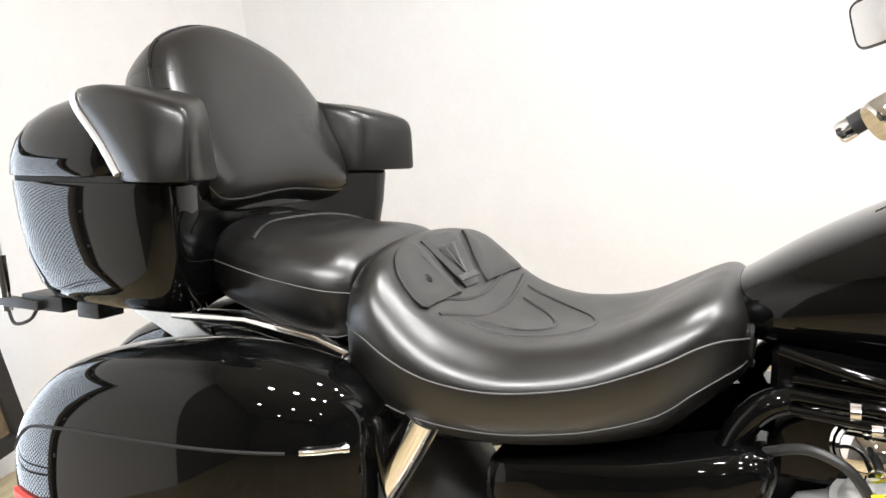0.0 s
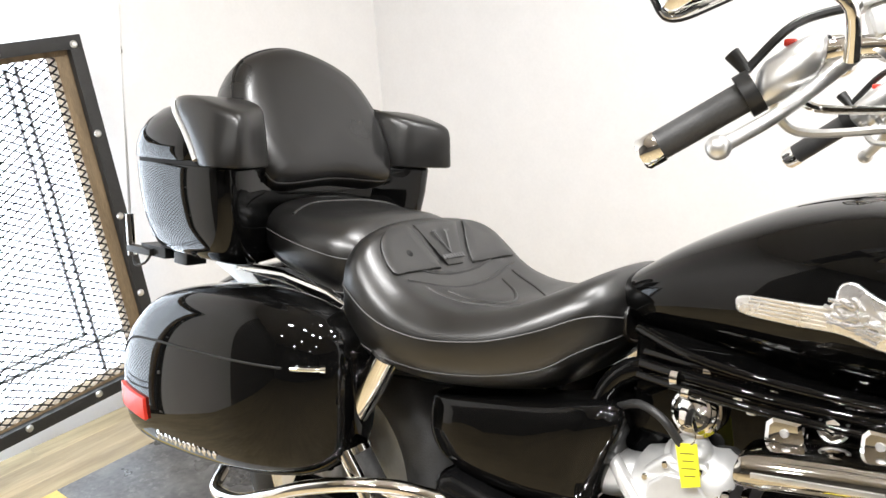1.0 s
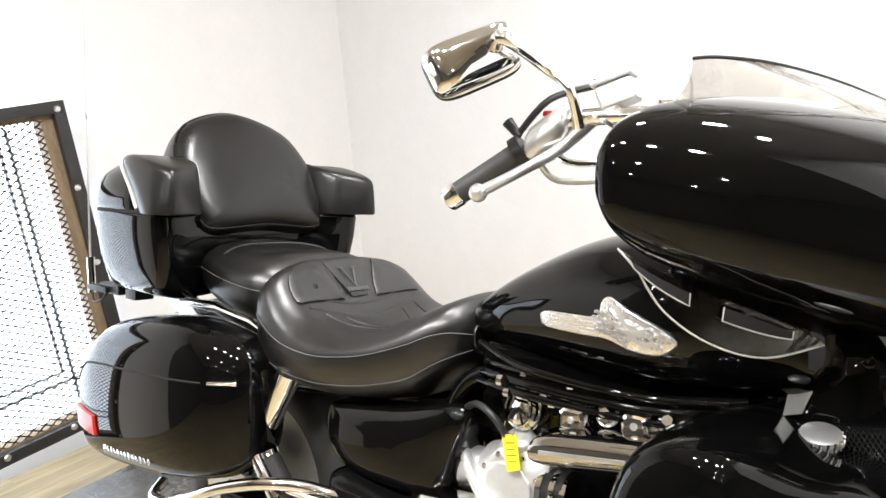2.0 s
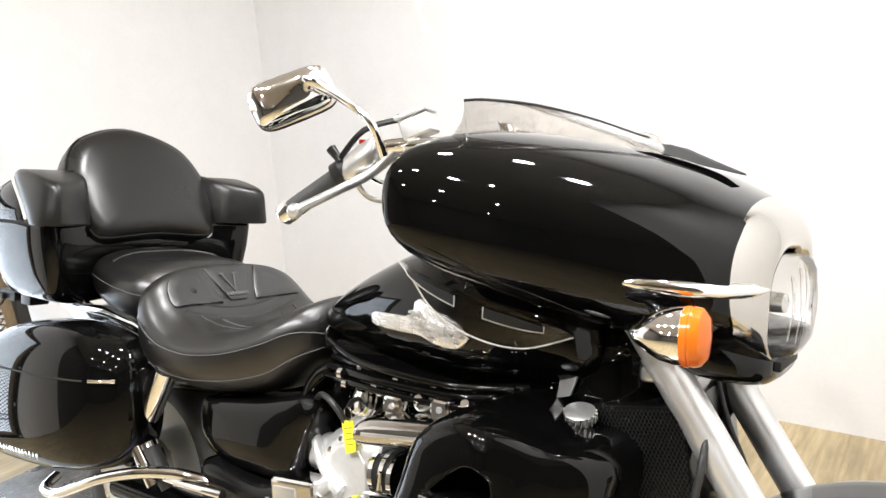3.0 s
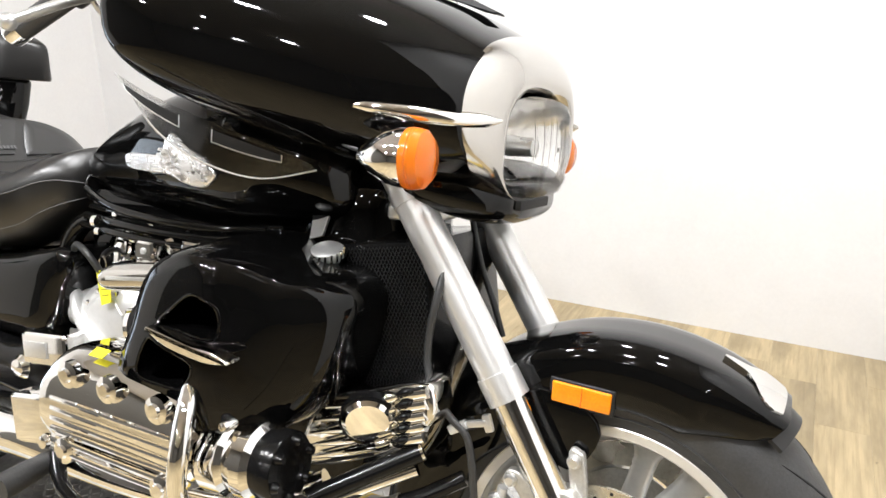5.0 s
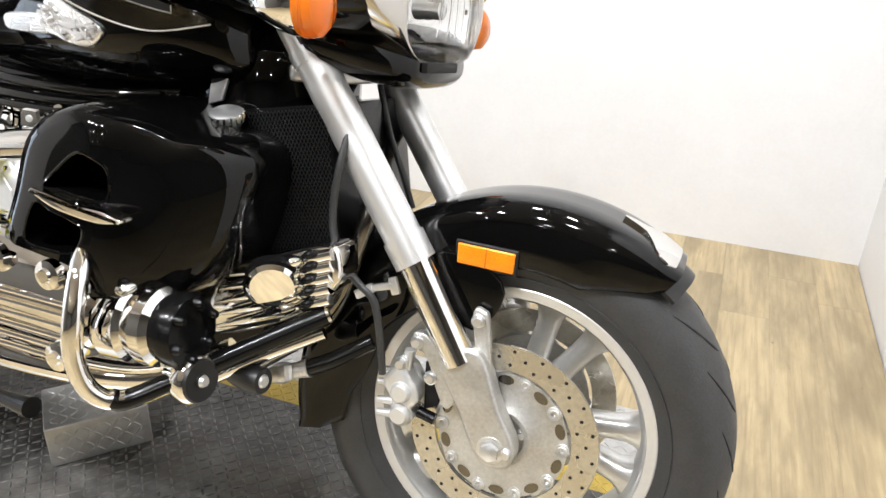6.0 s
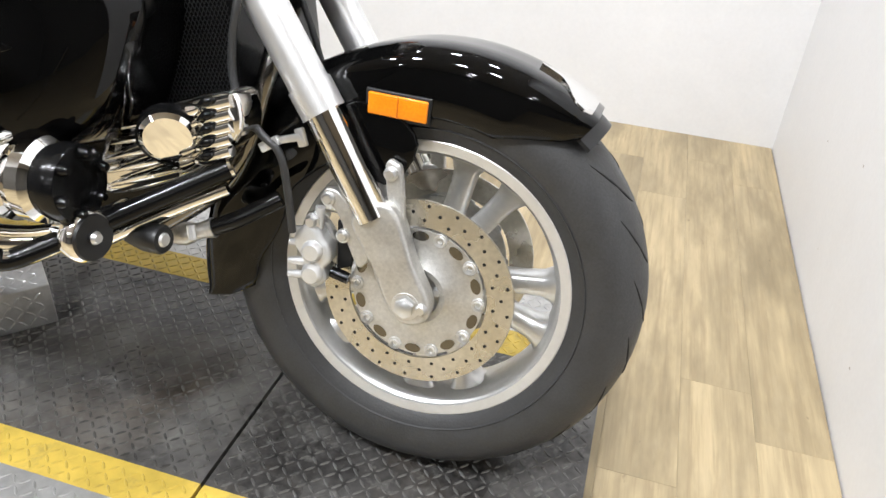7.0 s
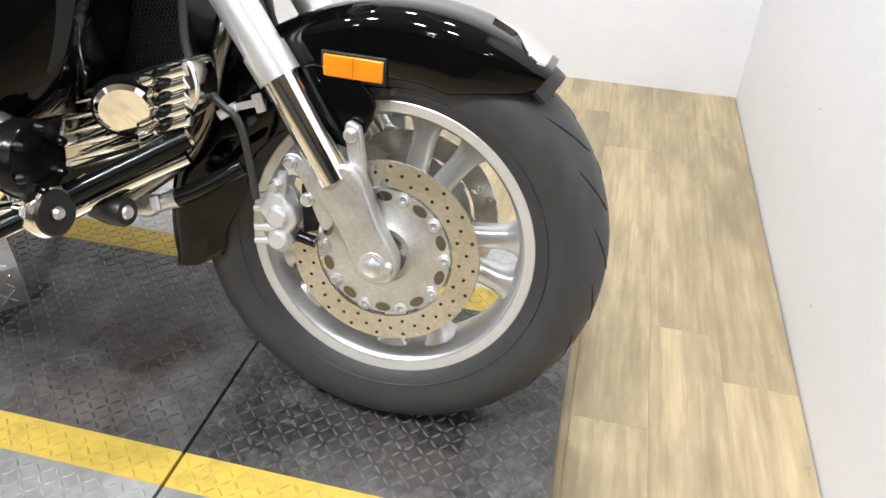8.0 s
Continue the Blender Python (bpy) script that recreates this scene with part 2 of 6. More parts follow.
def lathe(profile, centre, axis=(0, 1, 0), count=48, bm=None, closed=False, caps=False):
    """Turns (radius, distance along the axis) round an axis through centre."""
    bm = bm or bmesh.new()
    ax = Vector(axis).normalized()
    u = Vector((0, 0, 1)) if abs(ax.z) < 0.9 else Vector((1, 0, 0))
    u = (u - ax * u.dot(ax)).normalized()
    w = ax.cross(u)
    c = Vector(centre)
    rows = []
    for i in range(count):
        a = 2 * math.pi * i / count
        d = math.cos(a) * u + math.sin(a) * w
        rows.append([bm.verts.new(c + ax * h + d * max(r, 1e-5)) for r, h in profile])
    m = len(profile)
    for i in range(count):
        a, b = rows[i], rows[(i + 1) % count]
        for j in range(m if closed else m - 1):
            bm.faces.new((a[j], a[(j + 1) % m], b[(j + 1) % m], b[j]))
    if caps:
        bm.faces.new([r[0] for r in rows][::-1])
        bm.faces.new([r[-1] for r in rows])
    bmesh.ops.remove_doubles(bm, verts=bm.verts, dist=2e-5)
    return bm


def box(size, m=None, bevel=0.0, seg=2, bm=None):
    b2 = bmesh.new()
    bmesh.ops.create_cube(b2, size=1, matrix=Matrix.Diagonal((*size, 1)))
    if bevel:
        bmesh.ops.bevel(b2, geom=b2.edges[:], offset=bevel, segments=seg, profile=0.7, affect="EDGES")
    if m is not None:
        bmesh.ops.transform(b2, matrix=m, verts=b2.verts)
    return join(bm, b2)


def cut(ob, cutter):
    """Takes the cutter's volume out of a mesh object."""
    tool = new("cutter", finish("cutter", cutter, ob.data.materials[0]))
    tool.parent = ob.parent
    mod = ob.modifiers.new("cut", "BOOLEAN")
    mod.operation, mod.solver, mod.object = "DIFFERENCE", "EXACT", tool
    deps = bpy.context.evaluated_depsgraph_get()
    me = bpy.data.meshes.new_from_object(ob.evaluated_get(deps))
    ob.modifiers.clear()
    old, ob.data = ob.data, me
    bpy.data.objects.remove(tool)
    bpy.data.meshes.remove(old)
    me.shade_smooth()
    me.set_sharp_from_angle(angle=radians(38))


def join(bm, b2):
    if bm is None:
        return b2
    me = bpy.data.meshes.new("tmp")
    b2.to_mesh(me)
    b2.free()
    bm.from_mesh(me)
    bpy.data.meshes.remove(me)
    return bm


def prism(outline, y0, y1, bevel=0.0, seg=3, plane="xz", bm=None):
    """A flat outline in x, z (or x, y) pulled from y0 to y1 (or z) with rounded edges."""
    b2 = bmesh.new()
    put = (lambda a, b, h: (a, h, b)) if plane == "xz" else (lambda a, b, h: (a, b, h))
    lo = [b2.verts.new(put(a, b, y0)) for a, b in outline]
    hi = [b2.verts.new(put(a, b, y1)) for a, b in outline]
    n = len(outline)
    b2.faces.new(lo[::-1])
    b2.faces.new(hi)
    for i in range(n):
        b2.faces.new((lo[i], lo[(i + 1) % n], hi[(i + 1) % n], hi[i]))
    if bevel:
        bmesh.ops.recalc_face_normals(b2, faces=b2.faces)
        bmesh.ops.bevel(b2, geom=[e for e in b2.edges if abs(e.calc_face_angle(0)) > 0.6], offset=bevel, segments=seg, profile=0.6, affect="EDGES")
    return join(bm, b2)


def curve2(points, steps=5):
    """A closed smooth outline through 2D points."""
    p = list(points)
    n = len(p)
    out = []
    for i in range(n):
        q = [p[(i + k - 1) % n] for k in range(4)]
        for s in range(steps):
            t = s / steps
            out.append(tuple(0.5 * (2 * b + (c - a) * t + (2 * a - 5 * b + 4 * c - d) * t * t + (3 * b - a - 3 * c + d) * t ** 3)
                             for a, b, c, d in zip(*q)))
    return out


def mirrored(bm):
    bmesh.ops.transform(bm, matrix=Matrix.Diagonal((1, -1, 1, 1)), verts=bm.verts)
    return bm


# ---------------------------------------------------------------- the room
def slab(name, lo, hi, material, label, category, kind="structure"):
    lo, hi = Vector(lo), Vector(hi)
    ob = part(name, box(hi - lo, Matrix.Translation((lo + hi) / 2)), material)
    return tagged(ob, label, category, "", kind)


slab("floor", (WALL_L - 0.2, WALL_F - 0.2, FLOOR_Z - 0.15), (EAST + 0.2, WALL_B + 0.2, FLOOR_Z - 0.012), GAP, "pale wood plank floor of the showroom", "floor")
slab("wall_back", (WALL_L - 0.2, WALL_B, FLOOR_Z - 0.012), (WALL_R + 0.2, WALL_B + 0.2, CEIL_Z), WALL, "plain white painted showroom wall", "wall")
slab("wall_right", (WALL_R, TURN_Y, FLOOR_Z - 0.012), (WALL_R + 0.2, WALL_B, CEIL_Z), WALL, "plain white painted wall with small scuffs", "wall")
slab("wall_return", (WALL_R + 0.2, TURN_Y, FLOOR_Z - 0.012), (EAST, TURN_Y + 0.2, CEIL_Z), REARWALL, "unseen taupe wall of the assumed wider showroom", "wall")
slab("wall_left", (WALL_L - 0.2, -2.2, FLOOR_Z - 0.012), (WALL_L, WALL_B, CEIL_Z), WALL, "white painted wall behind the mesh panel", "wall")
slab("wall_left_far", (WALL_L - 0.2, WALL_F, FLOOR_Z - 0.012), (WALL_L, -2.2, CEIL_Z), REARWALL, "unseen taupe showroom wall", "wall")
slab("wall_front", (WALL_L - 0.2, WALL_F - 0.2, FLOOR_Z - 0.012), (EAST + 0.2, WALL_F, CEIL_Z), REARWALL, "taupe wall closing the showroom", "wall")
slab("wall_east", (EAST, WALL_F, FLOOR_Z - 0.012), (EAST + 0.2, TURN_Y + 0.2, CEIL_Z), REARWALL, "unseen taupe showroom wall", "wall")
slab("ceiling", (WALL_L - 0.2, WALL_F - 0.2, CEIL_Z), (EAST + 0.2, WALL_B + 0.2, CEIL_Z + 0.2), CEIL, "grey showroom ceiling", "ceiling")


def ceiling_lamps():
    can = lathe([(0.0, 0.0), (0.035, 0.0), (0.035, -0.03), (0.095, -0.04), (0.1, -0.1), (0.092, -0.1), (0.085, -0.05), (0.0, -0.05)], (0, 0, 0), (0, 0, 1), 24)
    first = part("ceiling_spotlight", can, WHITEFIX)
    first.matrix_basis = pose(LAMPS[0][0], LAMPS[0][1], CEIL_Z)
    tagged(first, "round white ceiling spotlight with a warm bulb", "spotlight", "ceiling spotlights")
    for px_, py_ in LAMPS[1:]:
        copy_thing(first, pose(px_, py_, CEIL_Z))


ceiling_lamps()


def mesh_panel():
    """A dark framed expanded-metal screen on the left wall, a daylit pane behind it."""
    x0 = WALL_L + 0.07
    y0, y1, z0, z1 = -0.88, 0.415, 0.015, 1.267
    panel = tagged(new("mesh_panel"), "black steel and wood framed wire mesh screen before a daylit pane", "mesh screen")
    panel.location = (WALL_L, (y0 + y1) / 2, z0)
    panel.rotation_euler = (radians(4), 0, 0)      # hung a little crooked
    base = Vector(panel.location)

    def add(name, bm, m, label="", up=None):
        bmesh.ops.translate(bm, vec=-base, verts=bm.verts)
        return part(name, bm, m, up or panel, label)
    w = 0.044
    for name, lo, hi in (("frame_rail", (y0, z1 - w), (y1, z1)), ("frame_rail", (y0, z0), (y1, z0 + w)),
                         ("frame_stile", (y0, z0 + w), (y0 + w, z1 - w)), ("frame_stile", (y1 - w, z0 + w), (y1, z1 - w))):
        add(name, box((0.03, hi[0] - lo[0], hi[1] - lo[1]), Matrix.Translation((x0 + 0.085, (lo[0] + hi[0]) / 2, (lo[1] + hi[1]) / 2)), 0.003), FRAMEMET)
    for name, lo, hi in (("wooden_liner", (y0 + 0.01, z1 - w - 0.018), (y1 - 0.01, z1 - 0.01)), ("wooden_liner", (y0 + 0.01, z0 + 0.01), (y1 - 0.01, z0 + w + 0.01)),
                         ("wooden_liner", (y0 + 0.01, z0 + w + 0.01), (y0 + w + 0.02, z1 - w - 0.018)), ("wooden_liner", (y1 - w - 0.045, z0 + w + 0.01), (y1 - 0.01, z1 - w - 0.018))):
        add(name, box((0.07, hi[0] - lo[0], hi[1] - lo[1]), Matrix.Translation((x0 + 0.035, (lo[0] + hi[0]) / 2, (lo[1] + hi[1]) / 2)), 0.003), FRAMEWOOD)
    add("pane", box((0.01, y1 - y0 - 0.06, z1 - z0 - 0.06), Matrix.Translation((x0 - 0.008, (y0 + y1) / 2, (z0 + z1) / 2))), PANE, "bright daylit frosted pane")
    for name, lo, hi in (("sash_bar", (y1 - 0.200, z0 + 0.06), (y1 - 0.190, z1 - 0.08)), ("sash_bar", (y0 + 0.06, z0 + 0.180), (y1 - 0.06, z0 + 0.190)),
                         ("sash_bar", (y1 - 0.235, z0 + 0.23), (y1 - 0.226, z1 - 0.08)), ("sash_bar", (y0 + 0.06, z0 + 0.222), (y1 - 0.22, z0 + 0.230))):
        add(name, box((0.016, hi[0] - lo[0], hi[1] - lo[1]), Matrix.Translation((x0 + 0.008, (lo[0] + hi[0]) / 2, (lo[1] + hi[1]) / 2)), 0.002), SASH)
    bm = bmesh.new()
    step, hgt = 0.046, 0.0135
    ya, yb, za, zb = y0 + w - 0.01, y1 - w + 0.01, z0 + w - 0.01, z1 - w + 0.01
    rows = int((zb - za) / hgt)
    cols = int((yb - ya) / step)
    t = 0.0027
    for r in range(rows):
        for c in range(cols):
            y = ya + c * step + (step / 2 if r % 2 else 0)
            for s in (-1, 1):
                p, q = Vector((x0 + 0.069, y, za + r * hgt)), Vector((x0 + 0.069, y + s * step / 2, za + (r + 1) * hgt))
                n = Vector((0, -(q - p).z, (q - p).y)).normalized() * t
                v = [bm.verts.new(a) for a in (p + n, q + n, q - n, p - n)]
                bm.faces.new(v)
    bmesh.ops.solidify(bm, geom=bm.faces[:], thickness=0.0015)
    tagged(add("wire_mesh", bm, STRAND, "expanded diamond wire mesh"), kind="stuff")
    for yy in (y1 - 0.05, y0 + 0.05):
        for zz in (z0 + 0.20, z1 - 0.20):
            add("wall_bracket", box((0.072, 0.03, 0.05), Matrix.Translation((WALL_L + 0.036, yy, zz)), 0.003), FRAMEMET)
    for yy in (y1 - 0.03, y0 + 0.03):
        for k in range(5):
            zz = z0 + 0.03 + k * (z1 - z0 - 0.06) / 4
            add("bolt", lathe([(0, 0.008), (0.008, 0.007), (0.012, 0.003), (0.013, 0)], (x0 + 0.1, yy, zz), (1, 0, 0), 12), SILVER)
    for k in range(1, 5):
        yy = y0 + 0.03 + k * (y1 - y0 - 0.06) / 5
        for zz in (z0 + 0.03, z1 - 0.03):
            add("bolt", lathe([(0, 0.008), (0.008, 0.007), (0.012, 0.003), (0.013, 0)], (x0 + 0.1, yy, zz), (1, 0, 0), 12), SILVER)


mesh_panel()


# ---------------------------------------------------------------- the lift
LIFT_END = 0.305
Y_NEAR_IN, Y_NEAR_OUT, Y_FAR_IN, Y_FAR_OUT = -0.199, -0.269, 0.296, 0.378
TREAD = None


def tread_mesh():
    bm = bmesh.new()
    pts = [(-0.0102, 0.0), (-0.005, 0.0024), (0.005, 0.0024), (0.0102, 0.0), (0.005, -0.0024), (-0.005, -0.0024)]
    lo = [bm.verts.new((a, b, 0)) for a, b in pts]
    hi = [bm.verts.new((a * 0.7, b * 0.5, 0.0016)) for a, b in pts]
    bm.faces.new(hi)
    for i in range(6):
        bm.faces.new((lo[i], lo[(i + 1) % 6], hi[(i + 1) % 6], hi[i]))
    me = bpy.data.meshes.new("t")
    bm.to_mesh(me)
    bm.free()
    return [v.co.copy() for v in me.vertices], [tuple(p.vertices) for p in me.polygons]


def treads(name, x0, x1, y0, y1, z, material, parent, pitch=0.0262):
    verts, faces = [], []
    tv, tf = tread_mesh()
    i = 0
    x = x0 + 0.015
    while x < x1 - 0.012:
        j = 0
        y = y0 + 0.012
        while y < y1 - 0.01:
            a = radians(45 if (i + j) % 2 else -45)
            base = len(verts)
            for v in tv:
                verts.append((x + v.x * math.cos(a) - v.y * math.sin(a), y + v.x * math.sin(a) + v.y * math.cos(a), z + v.z))
            faces.extend(tuple(base + k for k in f) for f in tf)
            y += pitch * 0.72
            j += 1
        x += pitch * 0.72
        i += 1
    me = bpy.data.meshes.new(name)
    me.from_pydata(verts, [], faces)
    me.materials.append(material)
    ob = new(name, me)
    ob.parent = parent
    return tagged(ob, "raised diamond tread", kind="stuff")


def lift():
    th = tagged(new("motorcycle_lift"), "low motorcycle lift with black and yellow diamond plate deck", "lift")
    th.location = (-1.0, 0, FLOOR_Z)
    base = Vector(th.location)
    back = -2.75

    def plate(name, x0, x1, y0, y1, m, label, z1=0.0):
        bm = box((x1 - x0, y1 - y0, 0.012), Matrix.Translation(((x0 + x1) / 2, (y0 + y1) / 2, z1 - 0.006)), 0.0015)
        bmesh.ops.translate(bm, vec=-base, verts=bm.verts)
        return part(name, bm, m, th, label)

    def grip(pl, x0, x1, y0, y1, m):
        ob = treads("tread", x0, x1, y0, y1, 0.0, m, pl)
        ob.location = -base
    seam = -0.295
    for x0, x1 in ((seam + 0.003, LIFT_END), (back, seam - 0.003)):
        pl = plate("deck_plate", x0, x1, Y_NEAR_IN, Y_FAR_IN, DARKPLATE, "scuffed black diamond plate")
        grip(pl, max(x0, -1.5), x1, Y_NEAR_IN, Y_FAR_IN, TREADMET)
        for ya, yb in ((Y_NEAR_OUT, Y_NEAR_IN), (Y_FAR_IN, Y_FAR_OUT)):
            pl = plate("edge_stripe", x0, x1, ya, yb, YELLOWPLATE, "yellow painted edge stripe")
            grip(pl, max(x0, -1.5), x1, ya, yb, YELLOWPLATE)
        for ya, yb in ((Y_NEAR_OUT - 0.22, Y_NEAR_OUT), (Y_FAR_OUT, Y_FAR_OUT + 0.22)):
            pl = plate("side_extension", x0, x1, ya, yb, STEELPLATE, "bare steel diamond plate extension")
            grip(pl, max(x0, -1.5), x1, ya, yb, STEELPLATE)
    bm = box((LIFT_END - back - 0.02, Y_FAR_OUT - Y_NEAR_OUT + 0.42, 0.086), Matrix.Translation(((LIFT_END + back) / 2, (Y_FAR_OUT + Y_NEAR_OUT) / 2, -0.056)), 0.004)
    bmesh.ops.translate(bm, vec=-base, verts=bm.verts)
    part("lift_base", bm, BLKMETAL, th)


lift()


def stand_block():
    """A diamond plate block on the deck under the engine."""
    a, b = Vector((-0.919, -0.082, 0)), Vector((-0.790, 0.066, 0))
    d = (b - a).normalized()
    n = Vector((d.y, -d.x, 0))
    c, e = b - n * 0.15, a - n * 0.15
    high = 0.095
    bm = prism([(p.x, p.y) for p in (a, b, c, e)], 0.0, high, 0.004, plane="xy")
    ob = part("steel_block", bm, STEELPLATE)
    near = treads("tread", 0.005, 0.19, 0.005, high - 0.005, 0.0, STEELPLATE, ob)
    near.matrix_basis = Matrix(((d.x, 0, n.x, a.x), (d.y, 0, n.y, a.y), (0, 1, 0, 0), (0, 0, 0, 1)))
    top = treads("tread", 0.005, 0.19, 0.005, 0.145, 0.0, STEELPLATE, ob)
    top.matrix_basis = Matrix(((d.x, -n.x, 0, a.x), (d.y, -n.y, 0, a.y), (0, 0, 1, high), (0, 0, 0, 1)))
    return tagged(ob, "bare steel diamond plate box on the lift deck", "block")


stand_block()


# ---------------------------------------------------------------- the motorcycle, in its own upright axes (x ahead, front axle at x = 0)
bike = tagged(new("motorcycle"), "black touring motorcycle with chrome trim leaning on its side stand", "motorcycle")
bike.matrix_basis = pose(0, 0, 0, -LEAN, 0, 0)
AX = Vector((0, 0, 0.336))


def front_wheel():
    rim = bmesh.new()
    lip = [(0.203, -0.045), (0.208, -0.052), (0.216, -0.056), (0.225, -0.058), (0.227, -0.052), (0.217, -0.044), (0.208, -0.032), (0.204, 0.0),
           (0.208, 0.032), (0.217, 0.044), (0.227, 0.052), (0.225, 0.058), (0.216, 0.056), (0.208, 0.052), (0.203, 0.045), (0.198, 0.027), (0.195, 0.0), (0.198, -0.027)]
    lathe(lip, AX, count=96, bm=rim, closed=True)
    wheel = part("front_wheel", rim, SILVER, bike, "silver cast alloy wheel", 30)
    for s in (-1, 1):
        part("rim_lip", lathe([(0.2085, s * 0.0545), (0.2100, s * 0.0580), (0.2245, s * 0.0602), (0.2272, s * 0.0585), (0.2265, s * 0.0530)], AX, count=96), ALLOY, wheel, "machined bright rim edge")
    half = [(0.212, 0.046), (0.222, 0.056), (0.236, 0.067), (0.262, 0.0765), (0.285, 0.0755), (0.302, 0.069), (0.315, 0.057), (0.325, 0.041), (0.3305, 0.021), (0.332, 0.0)]
    prof = half + [(r, -y) for r, y in half[-2::-1]]
    part("tyre", lathe(prof, AX, count=120), RUBBER, wheel, "black road tyre with curved tread grooves", 60)
    for s in (-1, 1):
        for r_, y_ in ((0.246, 0.0724),):
            part("sidewall_rib", lathe([(r_ - 0.0016, s * (y_ - 0.001)), (r_, s * (y_ + 0.0012)), (r_ + 0.0016, s * (y_ - 0.001))], AX, count=96), RUBBER, wheel)
    # dark tubes laid on the tread; their colour stands for shade in the grooves
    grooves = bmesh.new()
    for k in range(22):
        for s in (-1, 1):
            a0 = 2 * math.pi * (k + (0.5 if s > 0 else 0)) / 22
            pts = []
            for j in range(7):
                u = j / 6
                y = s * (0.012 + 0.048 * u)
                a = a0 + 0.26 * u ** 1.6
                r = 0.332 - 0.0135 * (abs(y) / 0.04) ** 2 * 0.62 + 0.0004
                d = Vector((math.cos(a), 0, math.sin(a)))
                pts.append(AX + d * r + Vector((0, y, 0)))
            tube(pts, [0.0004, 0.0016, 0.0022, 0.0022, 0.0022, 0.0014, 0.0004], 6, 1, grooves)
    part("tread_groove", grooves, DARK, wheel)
    for k in range(10):
        a = radians(67 + 72 * (k // 2) + (12 if k % 2 else -12))
        rad = Vector((math.cos(a), 0, math.sin(a)))
        tan = Vector((-math.sin(a), 0, math.cos(a)))
        rings = []
        for r, w, d, sw in ((0.040, 0.022, 0.026, 0.0), (0.075, 0.020, 0.024, 0.0), (0.115, 0.018, 0.022, 0.0), (0.150, 0.0175, 0.022, 0.0), (0.176, 0.019, 0.024, 0.0), (0.190, 0.025, 0.028, 0.0), (0.201, 0.038, 0.030, 0.0)):
            c = AX + rad * r - tan * sw
            ring = []
            for i in range(16):
                b = 2 * math.pi * i / 16
                cu = math.copysign(abs(math.cos(b)) ** 0.6, math.cos(b))
                su = math.copysign(abs(math.sin(b)) ** 0.6, math.sin(b))
                ring.append(c + tan * w * cu + Vector((0, d * su, 0)))
            rings.append(ring)
        part("spoke", loft(rings), SILVER, wheel)
    part("hub", lathe([(0.0, -0.078), (0.030, -0.078), (0.048, -0.072), (0.050, 0.072), (0.030, 0.078), (0.0, 0.078)], AX, count=40), CASTING, wheel)
    for s in (-1, 1):
        y = s * 0.088
        disc = part("brake_disc", lathe([(0.107, y - 0.0025), (0.1465, y - 0.0025), (0.1475, y), (0.1465, y + 0.0025), (0.107, y + 0.0025)], AX, count=96, closed=True), ROTOR, wheel, "drilled worn steel brake disc")
        part("disc_carrier", lathe([(0.036, y + s * 0.006), (0.045, y + s * 0.009), (0.060, y + s * 0.001), (0.088, y + s * 0.001), (0.1015, y + s * 0.0005), (0.1015, y - s * 0.003), (0.036, y - s * 0.004)], AX, count=72, closed=True), CASTING, disc)
        if s < 0:
            # dark discs on the face give the drilled holes' shade as colour
            holes = bmesh.new()
            for k in range(60):
                r = (0.117, 0.128, 0.139)[k % 3]
                a = 2 * math.pi * (k + 0.35 * (k % 3)) / 60
                lathe([(0, -0.0002), (0.0026, -0.0002), (0.0030, 0.0008)], AX + Vector((r * math.cos(a), y - 0.0028, r * math.sin(a))), (0, 1, 0), 8, holes)
            part("vent_hole", holes, DARK, disc)
        for k in range(10):
            a = radians(38 + 36 * k)
            c = AX + Vector((0.0945 * math.cos(a), y + s * 0.002, 0.0945 * math.sin(a)))
            part("disc_bolt", lathe([(0.0, -0.0015), (0.0034, -0.0015), (0.0042, 0.0026), (0.0062, 0.0032), (0.0078, 0.0012), (0.0098, 0.0018), (0.0108, 0.0006), (0.011, -0.003)], c, (0, s, 0), 16), SILVER, disc)
            b = a + radians(18)
            c2 = AX + Vector((0.092 * math.cos(b), y + s * 0.0016, 0.092 * math.sin(b)))
            if s < 0:
                rad, tan = Vector((math.cos(b), 0, math.sin(b))), Vector((-math.sin(b), 0, math.cos(b)))
                bm = bmesh.new()
                bm.faces.new([bm.verts.new(c2 + tan * 0.0125 * math.cos(q) * (1.0) + rad * 0.0075 * math.sin(q)) for q in [2 * math.pi * i / 14 for i in range(14)]])
                part("carrier_slot", bm, DARKCHROME, disc)
    for k in range(5):
        a = radians(18 + 72 * k)
        part("hub_bolt", lathe([(0, -0.011), (0.005, -0.011), (0.006, -0.006), (0.0085, -0.005), (0.0085, 0)], AX + Vector((0.032 * math.cos(a), -0.084, 0.032 * math.sin(a))), (0, 1, 0), 12), SILVER, wheel)
    return wheel


